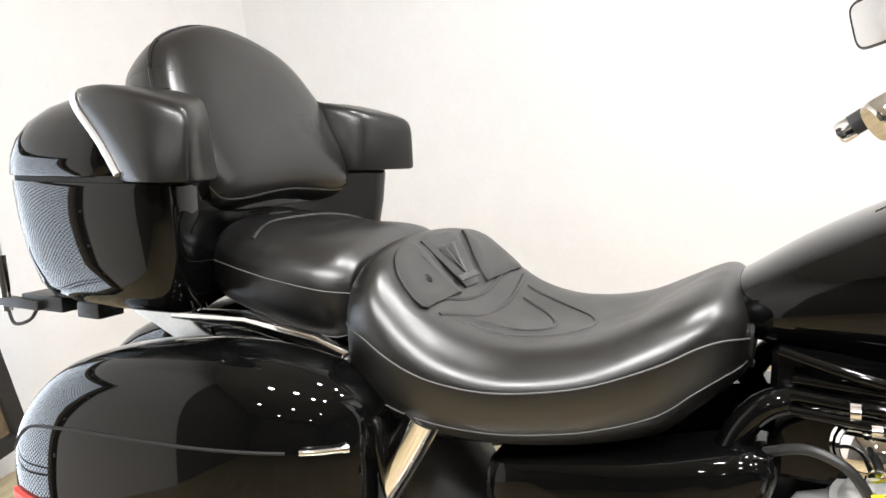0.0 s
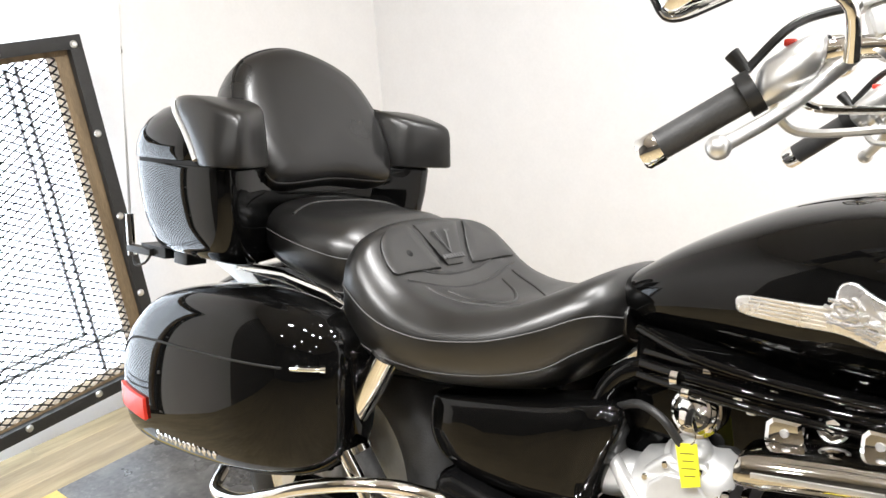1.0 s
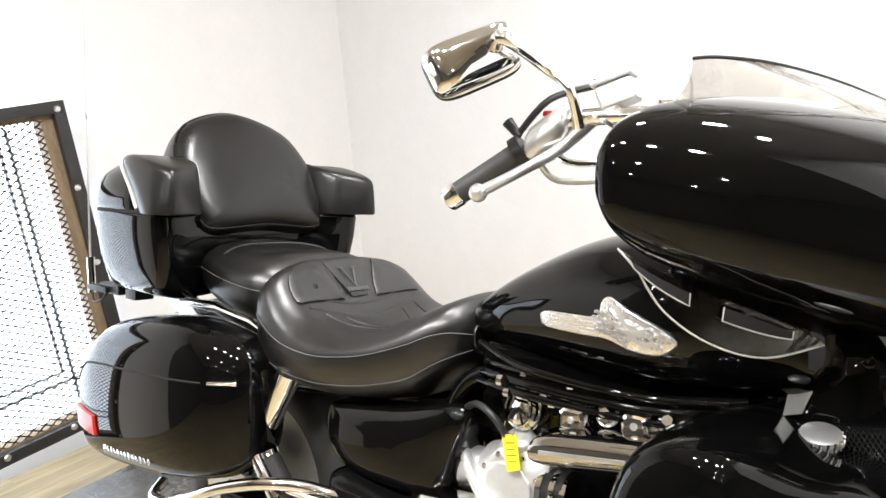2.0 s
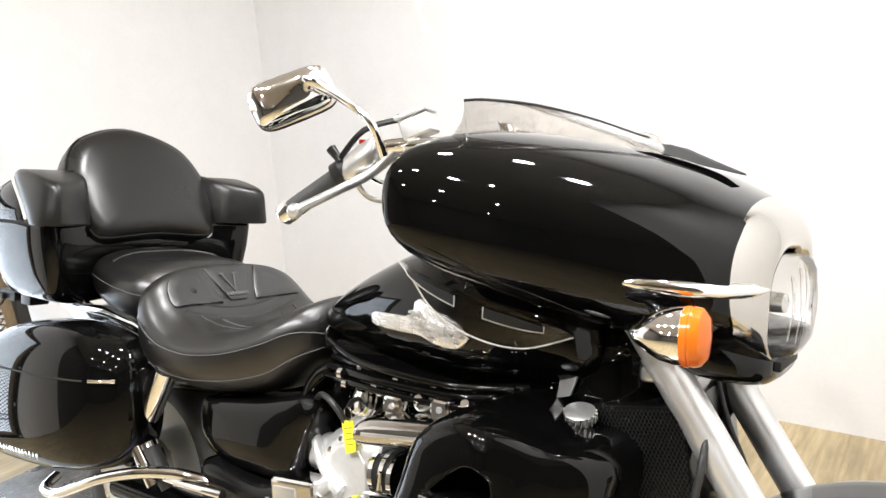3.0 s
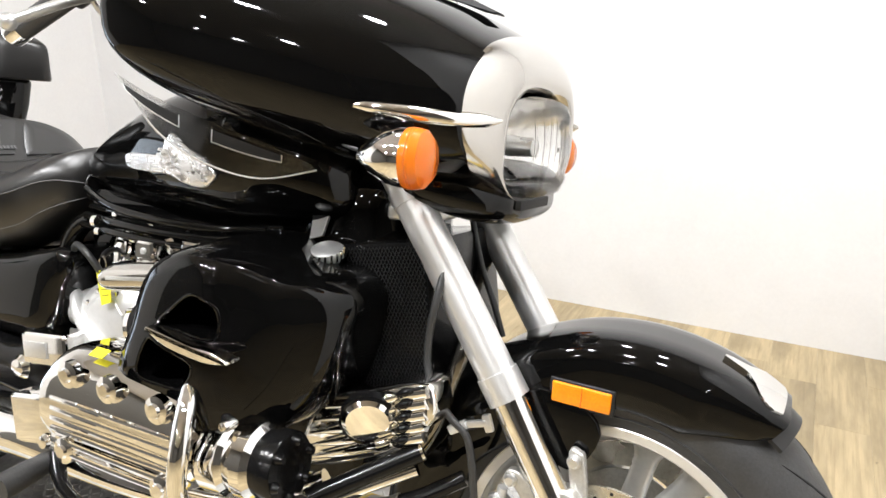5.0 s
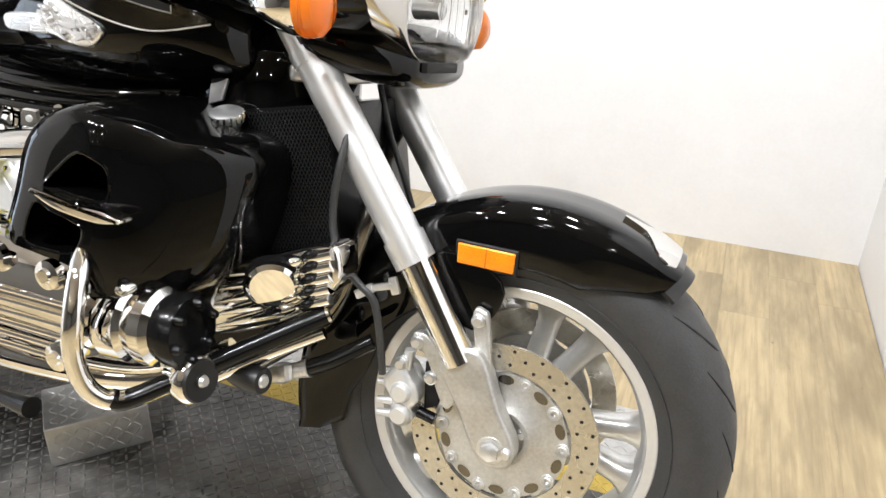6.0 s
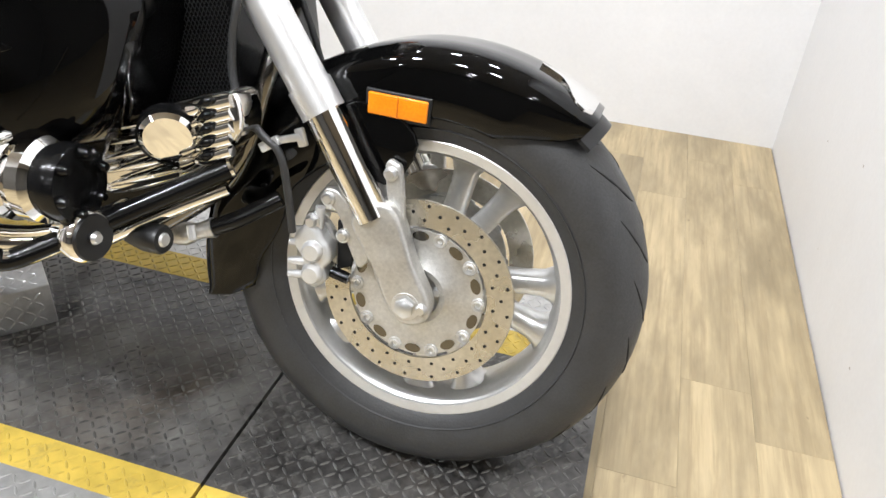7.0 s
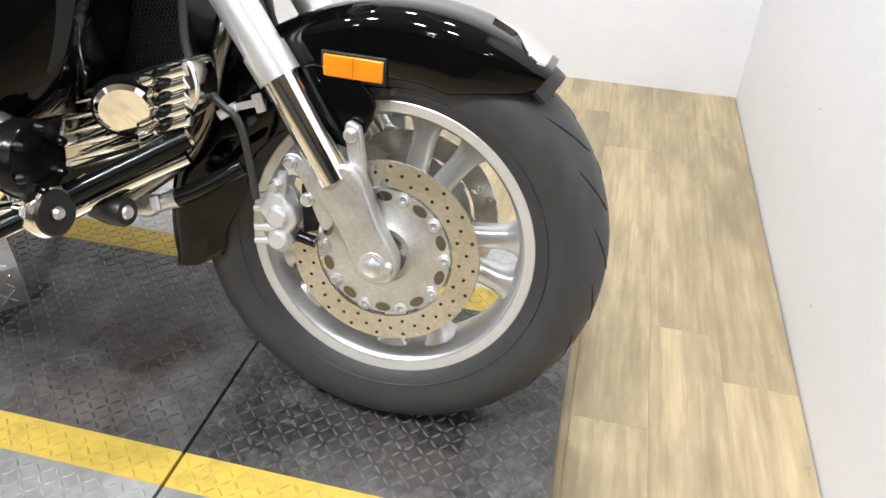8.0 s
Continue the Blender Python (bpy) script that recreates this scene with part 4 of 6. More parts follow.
def seat_sections(rows):
    """Rings of a cushion: an upright side band, a crease, a sloping shoulder and a dished top."""
    rings = []
    for x, h, b, t, dish, n in rows:
        ring = []
        cz = b + (t - b) * 0.56
        for i in range(64):
            a = 2 * math.pi * i / 64
            c, v = math.cos(a), math.sin(a)
            m = n if v >= 0 else 4.5
            u = math.copysign(abs(c) ** (2 / m), c)
            w = abs(v) ** (2 / m)
            if v >= 0:
                y, z = h * u, cz + (t - cz) * w
                z -= dish * max(0.0, 1 - (u / 0.8) ** 2) * w
            else:
                y, z = h * u * (1 - 0.13 * w * w), cz - (cz - b) * w
            ring.append(Vector((x, y, z)))
        rings.append(ring)
    return rings


def seam(rings, idx, r, lift_=0.0008):
    pts = []
    for ring in rings:
        c = sum(ring, Vector()) / len(ring)
        p = ring[idx]
        d = p - c
        d.x = 0
        pts.append(p + d.normalized() * lift_)
    return tube(pts, r, 6, 1)


def laid(tree, points, way, lift_, steps=6):
    """Points moved along way onto the skin."""
    out = []
    for p in (spline(points, steps) if len(points) > 2 else points):
        hit_, n, _, _ = tree.ray_cast(Vector(p) - Vector(way) * 0.4, Vector(way))
        if hit_ is not None:
            out.append(hit_ + n * lift_ if n.dot(Vector(way)) < 0 else hit_ - n * lift_)
    return out


def rider_seat():
    rows = spline([(-1.572, 0.100, 0.720, 0.815, 0.0, 2.2), (-1.566, 0.150, 0.695, 0.852, 0.0, 2.2), (-1.550, 0.195, 0.668, 0.882, 0.0, 2.4), (-1.525, 0.224, 0.648, 0.895, 0.0, 2.7), (-1.497, 0.240, 0.640, 0.892, 0.008, 2.8),
                   (-1.465, 0.248, 0.637, 0.866, 0.028, 2.7), (-1.430, 0.251, 0.635, 0.840, 0.042, 2.4), (-1.390, 0.252, 0.634, 0.822, 0.048, 2.1), (-1.33, 0.250, 0.635, 0.812, 0.050, 1.85), (-1.27, 0.243, 0.640, 0.816, 0.050, 1.75), (-1.20, 0.229, 0.650, 0.832, 0.046, 1.75),
                   (-1.13, 0.204, 0.668, 0.862, 0.030, 1.9), (-1.088, 0.182, 0.702, 0.872, 0.012, 2.1), (-1.062, 0.162, 0.724, 0.868, 0.0, 2.3), (-1.043, 0.138, 0.742, 0.852, 0.0, 2.3), (-1.032, 0.105, 0.758, 0.830, 0.0, 2.2)], 6)
    rings = seat_sections(rows)
    st = part("rider_seat", loft(rings), LEATHER, bike, "black vinyl rider seat with stitched seams", 80)
    tree = skin(rings)
    for idx in (32, 0):
        part("piping", seam(rings[4:-1], idx, 0.0013), PIPING, st, "pale stitched seam")
    for idx in (35, 61):
        part("piping", seam(rings[10:-3], idx, 0.0009), PIPING, st)
    part("front_piping", tube([p + Vector((0.002, 0, 0)) for p in rings[-3][18:47]], 0.003, 8, 1), LEATHER, st)
    # quilted lumbar pad: raised panels laid on the slope behind the rider
    back = (-0.82, 0, -0.57)

    def panel(outline, t):
        pts = []
        for a, b in outline:
            got = laid(tree, [Vector((-1.47 - 0.55 * b, a, 0.835 + b))], back, 0.0)
            if got:
                pts.append(got[0])
        if len(pts) < 3:
            return
        n = Vector((0.8, 0, 0.6))
        c = sum(pts, Vector()) / len(pts)
        b2 = loft([[p - n * 0.004 for p in pts], [p + n * t * 0.7 for p in pts], [c + (p - c) * 0.93 + n * t for p in pts], [c + (p - c) * 0.6 + n * t * 1.15 for p in pts]])
        part("quilted_panel", b2, LEATHER, st, "", 60)
    for s in (-1, 1):
        panel(curve2([(s * 0.192, -0.030), (s * 0.182, 0.018), (s * 0.150, 0.046), (s * 0.100, 0.056), (s * 0.082, 0.044), (s * 0.052, -0.026), (s * 0.070, -0.031), (s * 0.150, -0.032)], 3), 0.0055)
        part("tuft", lathe([(0, 0.002), (0.006, 0.001), (0.009, -0.002)], laid(tree, [Vector((-1.47, s * 0.122, 0.835))], back, 0.0055)[0], (0.8, 0, 0.6), 10), DARK, st)
    panel([(-0.024, -0.028), (0.024, -0.028), (0.066, 0.054), (0.030, 0.060), (-0.030, 0.060), (-0.066, 0.054)], 0.0045)
    for a, b in (((-0.026, 0.036), (-0.002, -0.008)), ((0.012, 0.036), (-0.002, -0.008)), ((-0.033, 0.036), (-0.020, 0.036)), ((0.006, 0.036), (0.020, 0.036))):
        line = laid(tree, [Vector((-1.47 - 0.55 * (a[1] + (b[1] - a[1]) * k / 6), a[0] + (b[0] - a[0]) * k / 6, 0.835 + a[1] + (b[1] - a[1]) * k / 6)) for k in range(7)], back, 0.0075, 2)
        part("emblem_stroke", tube(line, 0.0016, 6, 1), PIPING, st)
    for k in range(8):
        y = -0.030 + 0.0086 * k
        got = laid(tree, [Vector((-1.463, y, 0.820))], back, 0.0065)
        part("maker_bar", box((0.003, 0.0052, 0.011), Matrix.Translation(got[0]) @ pose(0, 0, 0, 0, -52, 0), 0.001), PIPING, st)
    for line in ([(-1.452, -0.19, 1), (-1.435, -0.08, 1), (-1.432, 0.0, 1), (-1.435, 0.08, 1), (-1.452, 0.19, 1)],
                 [(-1.418, -0.17, 1), (-1.405, -0.08, 1), (-1.402, 0.0, 1), (-1.405, 0.08, 1), (-1.418, 0.17, 1)],
                 [(-1.40, -0.14, 1), (-1.33, -0.115, 1), (-1.27, -0.06, 1), (-1.25, 0.0, 1), (-1.27, 0.06, 1), (-1.33, 0.115, 1), (-1.40, 0.14, 1)],
                 [(-1.39, -0.09, 1), (-1.34, -0.06, 1), (-1.31, 0.0, 1), (-1.34, 0.06, 1), (-1.39, 0.09, 1)]):
        part("quilt_roll", tube(laid(tree, line, (0, 0, -1), -0.0018), 0.0042, 8, 1), LEATHER, st)
    return st


def pillion_seat():
    rows = spline([(-1.868, 0.09, 0.835, 0.885, 0.0, 2.2), (-1.855, 0.130, 0.808, 0.906, 0.0, 2.3), (-1.825, 0.166, 0.785, 0.918, 0.002, 2.3), (-1.77, 0.186, 0.768, 0.920, 0.010, 2.3), (-1.70, 0.195, 0.752, 0.912, 0.014, 2.3),
                   (-1.64, 0.196, 0.738, 0.908, 0.006, 2.3), (-1.59, 0.188, 0.732, 0.900, 0.0, 2.4), (-1.56, 0.165, 0.748, 0.88, 0.0, 2.8)], 5)
    rings = seat_sections(rows)
    st = part("pillion_seat", loft(rings), LEATHER, bike, "black vinyl pillion seat with stitched seams", 80)
    tree = skin(rings)
    for idx in (32, 0, 38, 58):
        part("piping", seam(rings[3:], idx, 0.0011), PIPING, st, "pale stitched seam")
    part("quilt_roll", tube(laid(tree, [(-1.74, -0.16, 1), (-1.77, -0.08, 1), (-1.775, 0, 1), (-1.77, 0.08, 1), (-1.74, 0.16, 1)], (0, 0, -1), -0.001), 0.004, 8, 1), LEATHER, st)
    for k in range(8):
        got = laid(tree, [Vector((-1.812, -0.026 + 0.0074 * k, 1))], (0, 0, -1), 0.0008)
        part("maker_bar", box((0.009, 0.0045, 0.0016), Matrix.Translation(got[0]), 0.0005), PIPING, st)


def trunk():
    half = [(-2.190, 0.0), (-2.187, 0.11), (-2.172, 0.20), (-2.140, 0.262), (-2.09, 0.294), (-2.02, 0.309), (-1.94, 0.316), (-1.86, 0.318), (-1.79, 0.312), (-1.765, 0.292), (-1.768, 0.255), (-1.79, 0.200), (-1.82, 0.12), (-1.83, 0.0)]
    out = [tuple(r) for r in spline(half, 3)]
    out = out + [(x, -y) for x, y in out[-2:0:-1]]

    def at(z, k, kx=None, cx=-1.96):
        return [Vector((cx + (x - cx) * (kx or k), y * k, z)) for x, y in out]
    body = part("trunk", loft([at(0.782, 0.66), at(0.784, 0.78), at(0.794, 0.86), at(0.815, 0.905), at(0.86, 0.950), at(0.92, 0.983), at(0.974, 0.998), at(0.981, 0.995), at(0.982, 0.985)]), BLACK, bike, "glossy black tour trunk", 60)
    lhalf = [(-2.192, 0.0), (-2.189, 0.11), (-2.174, 0.202), (-2.142, 0.264), (-2.09, 0.296), (-2.02, 0.311), (-1.94, 0.317), (-1.87, 0.310), (-1.85, 0.26), (-1.84, 0.12), (-1.84, 0.0)]
    lo = [tuple(r) for r in spline(lhalf, 3)]
    lo = lo + [(x, -y) for x, y in lo[-2:0:-1]]
    rings = []
    for z, ky, kr in ((0.989, 0.99, 0.0), (0.991, 1.0, 0.0), (1.02, 0.998, 0.006), (1.045, 0.985, 0.018), (1.07, 0.955, 0.042), (1.092, 0.90, 0.078), (1.108, 0.82, 0.118), (1.118, 0.68, 0.165), (1.124, 0.45, 0.22), (1.126, 0.15, 0.26)):
        rings.append([Vector((min(x + kr * max(0, (-1.84 - x) / 0.35), -1.862 - 0.62 * (z - 0.96) * min(1.0, max(0.0, (0.26 - abs(y)) / 0.06))), y * ky, z)) for x, y in lo])
    part("trunk_lid", loft(rings), BLACK, body, "", 60)
    part("lid_seal", loft([at(0.980, 0.985), at(0.991, 0.985)]), DARK, body)
    low_ = [(-1.915, 0.200), (-1.885, 0.262), (-1.830, 0.318), (-1.782, 0.340), (-1.745, 0.340), (-1.718, 0.324), (-1.712, 0.300), (-1.735, 0.250), (-1.760, 0.208), (-1.795, 0.188), (-1.87, 0.182)]
    high = [(-1.965, 0.205), (-1.958, 0.268), (-1.935, 0.305), (-1.880, 0.326), (-1.790, 0.330), (-1.726, 0.318), (-1.714, 0.298), (-1.742, 0.248), (-1.772, 0.210), (-1.815, 0.190), (-1.90, 0.186)]
    for s in (-1, 1):
        o0, o1 = curve2(low_, 4), curve2(high, 4)
        cx, cy = -1.84, 0.255
        rings = []
        for z, u, k in ((0.984, 0.0, 0.94), (0.986, 0.02, 0.985), (0.994, 0.06, 1.0), (1.04, 0.42, 1.0), (1.080, 0.82, 1.0), (1.098, 0.95, 0.985), (1.108, 1.0, 0.955), (1.114, 1.0, 0.90), (1.117, 1.0, 0.80), (1.118, 1.0, 0.3)):
            ring = []
            for (xa, ya), (xb, yb) in zip(o0, o1):
                x, y = xa + (xb - xa) * u, ya + (yb - ya) * u
                x, y = cx + (x - cx) * k, cy + (y - cy) * k
                up = max(0.0, (z - 0.986) / 0.137)
                ring.append(Vector((x, s * y, z - up * 0.036 * max(0.0, (x + 1.86) / 0.15) ** 1.3)))
            rings.append(ring)
        arm = part("armrest", loft(rings), PADDED, body, "black padded armrest", 50)
        edge = []
        for ring in rings[2:7]:
            p = max(ring, key=lambda q: abs(q.y) - 0.5 * q.x)
            edge.append(p + Vector((-0.002, s * 0.003, 0)))
        part("edge_trim", tube(edge, 0.0050, 8, 3), ALLOY, arm, "bright trim edge")
    lean = 30.0
    o = curve2([(-0.188, 0.008), (-0.212, 0.085), (-0.206, 0.185), (-0.148, 0.280), (0.0, 0.328), (0.148, 0.280), (0.206, 0.185), (0.212, 0.085), (0.188, 0.008), (0.15, -0.014), (0.0, -0.004), (-0.15, -0.014)], 6)
    M = pose(-1.792, 0, 0.960, 0, -lean, 0)
    rings = []
    for dx, k in ((-0.085, 0.88), (-0.082, 0.93), (-0.070, 0.965), (-0.045, 0.99), (-0.018, 1.0), (0.0, 0.985), (0.012, 0.955), (0.022, 0.90), (0.030, 0.78), (0.035, 0.55), (0.037, 0.2)):
        rings.append([M @ Vector((dx, a * k, 0.13 + (b - 0.13) * k)) for a, b in o])
    bp = part("back_pad", loft(rings), PADDED, body, "black smooth vinyl back pad", 80)
    part("piping", tube([M @ Vector((0.001, a * 0.99, 0.13 + (b - 0.13) * 0.99)) for a, b in o + o[:1]], 0.0022, 6, 1), PADDED, bp)
    part("pad_plinth", box((0.10, 0.36, 0.10), pose(-1.90, 0, 1.02, 0, -20, 0), 0.02, 3), SATIN, body)
    part("front_trim", loft([sering(x, -0.15, 0.15, 0.925 + b, 0.955 + b, 4, 24) for x, b in ((-1.835, 0.0), (-1.822, 0.004))]), SATIN, body)
    rk = part("trunk_rack", tube([(-1.66, -0.12, 0.752), (-1.76, -0.13, 0.742), (-1.86, -0.13, 0.752), (-1.94, -0.14, 0.776), (-2.02, -0.15, 0.782)], 0.008, 12, 5), CHROME, bike, "chrome trunk rack")
    part("rack_plate", prism(curve2([(-2.09, 0.778), (-2.00, 0.782), (-1.93, 0.776), (-1.89, 0.752), (-1.84, 0.724), (-1.74, 0.716), (-1.80, 0.705), (-1.90, 0.708), (-1.97, 0.735), (-2.04, 0.760)], 3), -0.150, -0.142, 0.002), SILVER, rk)
    part("rack_block", box((0.05, 0.05, 0.026), pose(-2.01, -0.22, 0.772), 0.004), SATIN, rk)
    part("rack_tab", box((0.10, 0.05, 0.026), pose(-2.12, -0.22, 0.775), 0.004), SATIN, rk)
    mount = part("antenna_mount", tube([(-2.205, -0.246, 0.755), (-2.215, -0.246, 0.85)], 0.010, 12, 1), CHROME, rk)
    part("antenna_whip", tube([(-2.215, -0.246, 0.85), (-2.238, -0.244, 1.15), (-2.275, -0.240, 1.75)], [0.0035, 0.002, 0.0012], 8, 4), SILVER, mount, "thin whip antenna")
    part("antenna_lead", tube([(-2.205, -0.246, 0.757), (-2.185, -0.25, 0.735), (-2.15, -0.245, 0.745), (-2.14, -0.235, 0.77)], 0.003, 8, 5), CABLE, mount)
    part("antenna_bracket", box((0.10, 0.02, 0.016), pose(-2.165, -0.246, 0.772), 0.003), SATIN, mount)


def saddlebag(s):
    rows = spline([(-2.140, -0.21, -0.262, 0.415, 0.500), (-2.134, -0.19, -0.292, 0.394, 0.545), (-2.115, -0.18, -0.316, 0.378, 0.588), (-2.07, -0.175, -0.342, 0.370, 0.640), (-1.99, -0.17, -0.360, 0.372, 0.700), (-1.90, -0.17, -0.368, 0.380, 0.734), (-1.79, -0.17, -0.372, 0.392, 0.754),
                   (-1.68, -0.17, -0.370, 0.408, 0.762), (-1.59, -0.17, -0.356, 0.426, 0.755), (-1.52, -0.175, -0.330, 0.448, 0.737), (-1.478, -0.185, -0.298, 0.478, 0.708), (-1.464, -0.195, -0.27, 0.51, 0.68)], 5)

    def ring(x, a, b, c, d):
        return sering(x, b, a, c, d, 3.3, 64, taper=0.08)
    bm = loft([ring(*r) for r in rows])
    if s > 0:
        mirrored(bm)
    bag = part("saddlebag", bm, BLACK, bike, "glossy black hard saddlebag", 60)
    tree = skin([ring(*r) for r in rows])
    pts = laid(tree, [(-2.10, -1, 0.555), (-2.03, -1, 0.610), (-1.93, -1, 0.630), (-1.80, -1, 0.640), (-1.66, -1, 0.648), (-1.55, -1, 0.652)], (0, 1, 0), 0.0)
    part("lid_seam", tube([Vector((p.x, p.y * -s, p.z)) for p in pts], 0.0026, 6, 1), DARK, bag)
    if s < 0:
        la = laid(tree, [(-1.532, -1, 0.655), (-1.507, -1, 0.656), (-1.484, -1, 0.657)], (0, 1, 0), 0.006, 3)
        latch = part("latch", tube(la, 0.0038, 10, 1), CHROME, bag, "chrome latch pin")
        part("latch_collar", tube(la[-2:], 0.0056, 10, 1), CHROME, latch)
        rf = []
        for z in (0.452, 0.468, 0.484, 0.500):
            row = [(x, -1, z) for x in (-2.085, -2.05, -2.00, -1.955)]
            rf.append(laid(tree, row, (0, 1, 0), 0.007, 2) + laid(tree, row, (0, 1, 0), -0.006, 2)[::-1])
        bm = loft(rf)
        part("reflector", bm, RED, bag, "red rear side reflector")
        for k in range(13):
            x = -1.925 + 0.0165 * k
            c = laid(tree, [Vector((x, -1, 0.428 + 0.0014 * k))], (0, 1, 0), 0.0012)[0]
            part("script_stroke", box((0.013, 0.003, 0.013 - 0.004 * (k % 2) + (0.006 if k in (0, 7) else 0)), Matrix.Translation(c) @ pose(0, 0, 0, 0, 22, -8), 0.0010), CHROME, bag)
    return bag


rider_seat()
pillion_seat()
trunk()
saddlebag(-1)
saddlebag(1)


def handlebar():
    for s in (-1, 1):
        A, B, C = Vector((-0.938, s * 0.325, 1.045)), Vector((-0.836, s * 0.294, 1.116)), Vector((-0.752, s * 0.268, 1.166))
        d = (B - A).normalized()
        bar = part("handlebar", tube([C + d * -0.05, C, Vector((-0.60, s * 0.22, 1.165)), Vector((-0.55, s * 0.06, 1.14)), Vector((-0.55, 0, 1.13))], 0.0125, 14, 5), CHROME, bike, "chrome handlebar")
        g = part("grip", tube([A + d * 0.022, B], 0.0175, 20, 1), RUBBER, bar, "black rubber grip")
        part("grip_end", tube([A, A + d * 0.004, A + d * 0.024], [0.0165, 0.0195, 0.0195], 20, 1), CHROME, g)
        part("grip_flange", tube([B - d * 0.004, B + d * 0.012], 0.025, 20, 1), SATIN, g)
        hs = part("switch_housing", loft([[B + d * t + Vector((0, 0, 0)) + (Vector((math.cos(a) * 0.4, 0, math.sin(a))) * r) + Vector((0, s * math.cos(a) * r * 0.9, 0)) for a in [2 * math.pi * k / 20 for k in range(20)]] for t, r in ((0.012, 0.020), (0.018, 0.026), (0.045, 0.029), (0.075, 0.027), (0.085, 0.018))]), SILVER, bar, "silver switch housing", 60)
        part("kill_switch", box((0.012, 0.012, 0.008), Matrix.Translation(B + d * 0.050 + Vector((-0.004, -s * 0.004, 0.029))), 0.003), RED, hs)
        part("throttle_cable", tube([B + d * 0.05 + Vector((0, 0, -0.02)), B + d * 0.08 + Vector((0.0, -s * 0.02, -0.055)), C + Vector((0.05, -s * 0.04, -0.06))], 0.005, 8, 6), CHROME, bar)
        part("throttle_cable", tube([B + d * 0.03 + Vector((0, 0, -0.02)), B + d * 0.06 + Vector((0.0, -s * 0.02, -0.07)), C + Vector((0.05, -s * 0.04, -0.08))], 0.005, 8, 6), SILVER, bar)
        ck = part("choke_lever", tube([B + d * 0.0 + Vector((0, 0, 0.024)), B + d * -0.012 + Vector((-0.01, 0, 0.052))], [0.006, 0.009], 10, 1), SATIN, hs)
        part("cruise_cable", tube([B + d * 0.0 + Vector((0, 0, 0.03)), B + d * 0.05 + Vector((0, 0, 0.048)), B + d * 0.10 + Vector((0.01, -s * 0.02, 0.04))], 0.005, 8, 5), SATIN, hs)
        L0 = Vector((-0.824, s * 0.405, 1.058))
        lv = part("brake_lever", tube([L0, L0.lerp(B + d * 0.02 + Vector((0.045, 0, -0.006)), 0.5) + Vector((0.008, s * 0.006, 0)), B + d * 0.02 + Vector((0.045, 0, -0.006)), B + d * 0.09 + Vector((0.025, -s * 0.012, 0))], [0.008, 0.0075, 0.009, 0.012], 14, 5), SILVER, bar, "polished brake lever")
        bmb = bmesh.new()
        bmesh.ops.create_uvsphere(bmb, u_segments=16, v_segments=10, radius=0.0125, matrix=Matrix.Translation(L0))
        part("lever_ball", bmb, SILVER, lv)
        M = pose(-0.708, s * 0.25, 1.198, 0, -20, s * -14)
        mc = part("master_cylinder", box((0.052, 0.044, 0.034), M, 0.008, 3), SILVER, bar, "silver brake fluid reservoir")
        part("reservoir_lid", box((0.058, 0.050, 0.008), M @ Matrix.Translation((0, 0, 0.021)), 0.003), SILVER, mc)
        part("reservoir_neck", tube([(-0.706, s * 0.255, 1.184), (-0.722, s * 0.26, 1.160)], 0.014, 14, 1), SILVER, mc)
        for a, b in ((-1, -1), (1, 1)):
            part("lid_screw", lathe([(0, 0.002), (0.003, 0.002), (0.004, 0)], M @ Vector((a * 0.021, b * 0.017, 0.025)), (0, 0, 1), 10), DARKCHROME, mc)
        # mirror
        if s < 0:
            quad = [Vector((-0.914, -0.434, 1.238)), Vector((-0.824, -0.349, 1.290)), Vector((-0.814, -0.320, 1.230)), Vector((-0.882, -0.420, 1.172))]
        else:
            quad = [Vector((-0.93, 0.42, 1.262)), Vector((-0.88, 0.30, 1.268)), Vector((-0.86, 0.30, 1.190)), Vector((-0.91, 0.42, 1.184))]
        cen = sum(quad, Vector()) / 4
        nr = (quad[1] - quad[0]).cross(quad[3] - quad[0]).normalized()
        if nr.x < 0:
            nr = -nr
        rings = []
        base_ring = []
        for i in range(40):
            a = 2 * math.pi * i / 40
            u = math.copysign(abs(math.cos(a)) ** 0.42, math.cos(a))
            v = math.copysign(abs(math.sin(a)) ** 0.42, math.sin(a))
            p = (quad[0] * (1 - u) * (1 + v) + quad[1] * (1 + u) * (1 + v) + quad[2] * (1 + u) * (1 - v) + quad[3] * (1 - u) * (1 - v)) / 4
            base_ring.append(p)
        for e, k in ((-0.004, 0.975), (0.0, 1.0), (0.012, 1.0), (0.026, 0.93), (0.036, 0.74), (0.041, 0.45), (0.042, 0.1)):
            rings.append([cen + (p - cen) * k + nr * e for p in base_ring])
        mh = part("mirror", loft(rings), CHROME, bike, "chrome backed rectangular mirror", 60)
        part("mirror_glass", loft([[cen + (p - cen) * 0.93 - nr * 0.0055 for p in base_ring], [cen + (p - cen) * 0.90 - nr * 0.0062 for p in base_ring]]), MIRROR, mh)
        part("mirror_rim", tube([cen + (p - cen) * 0.965 - nr * 0.004 for p in base_ring + base_ring[:1]], 0.003, 6, 1), SATIN, mh)
        m0 = cen + nr * 0.04 + (quad[1] - quad[0]) * 0.22
        part("mirror_stem", tube([m0, m0 + nr * 0.022 + Vector((0.01, 0, 0)), Vector((-0.765, s * 0.345, 1.222)), Vector((-0.735, s * 0.335, 1.195)), Vector((-0.735, s * 0.305, 1.150))], [0.011, 0.009, 0.0065, 0.0065, 0.008], 12, 5), CHROME, mh)
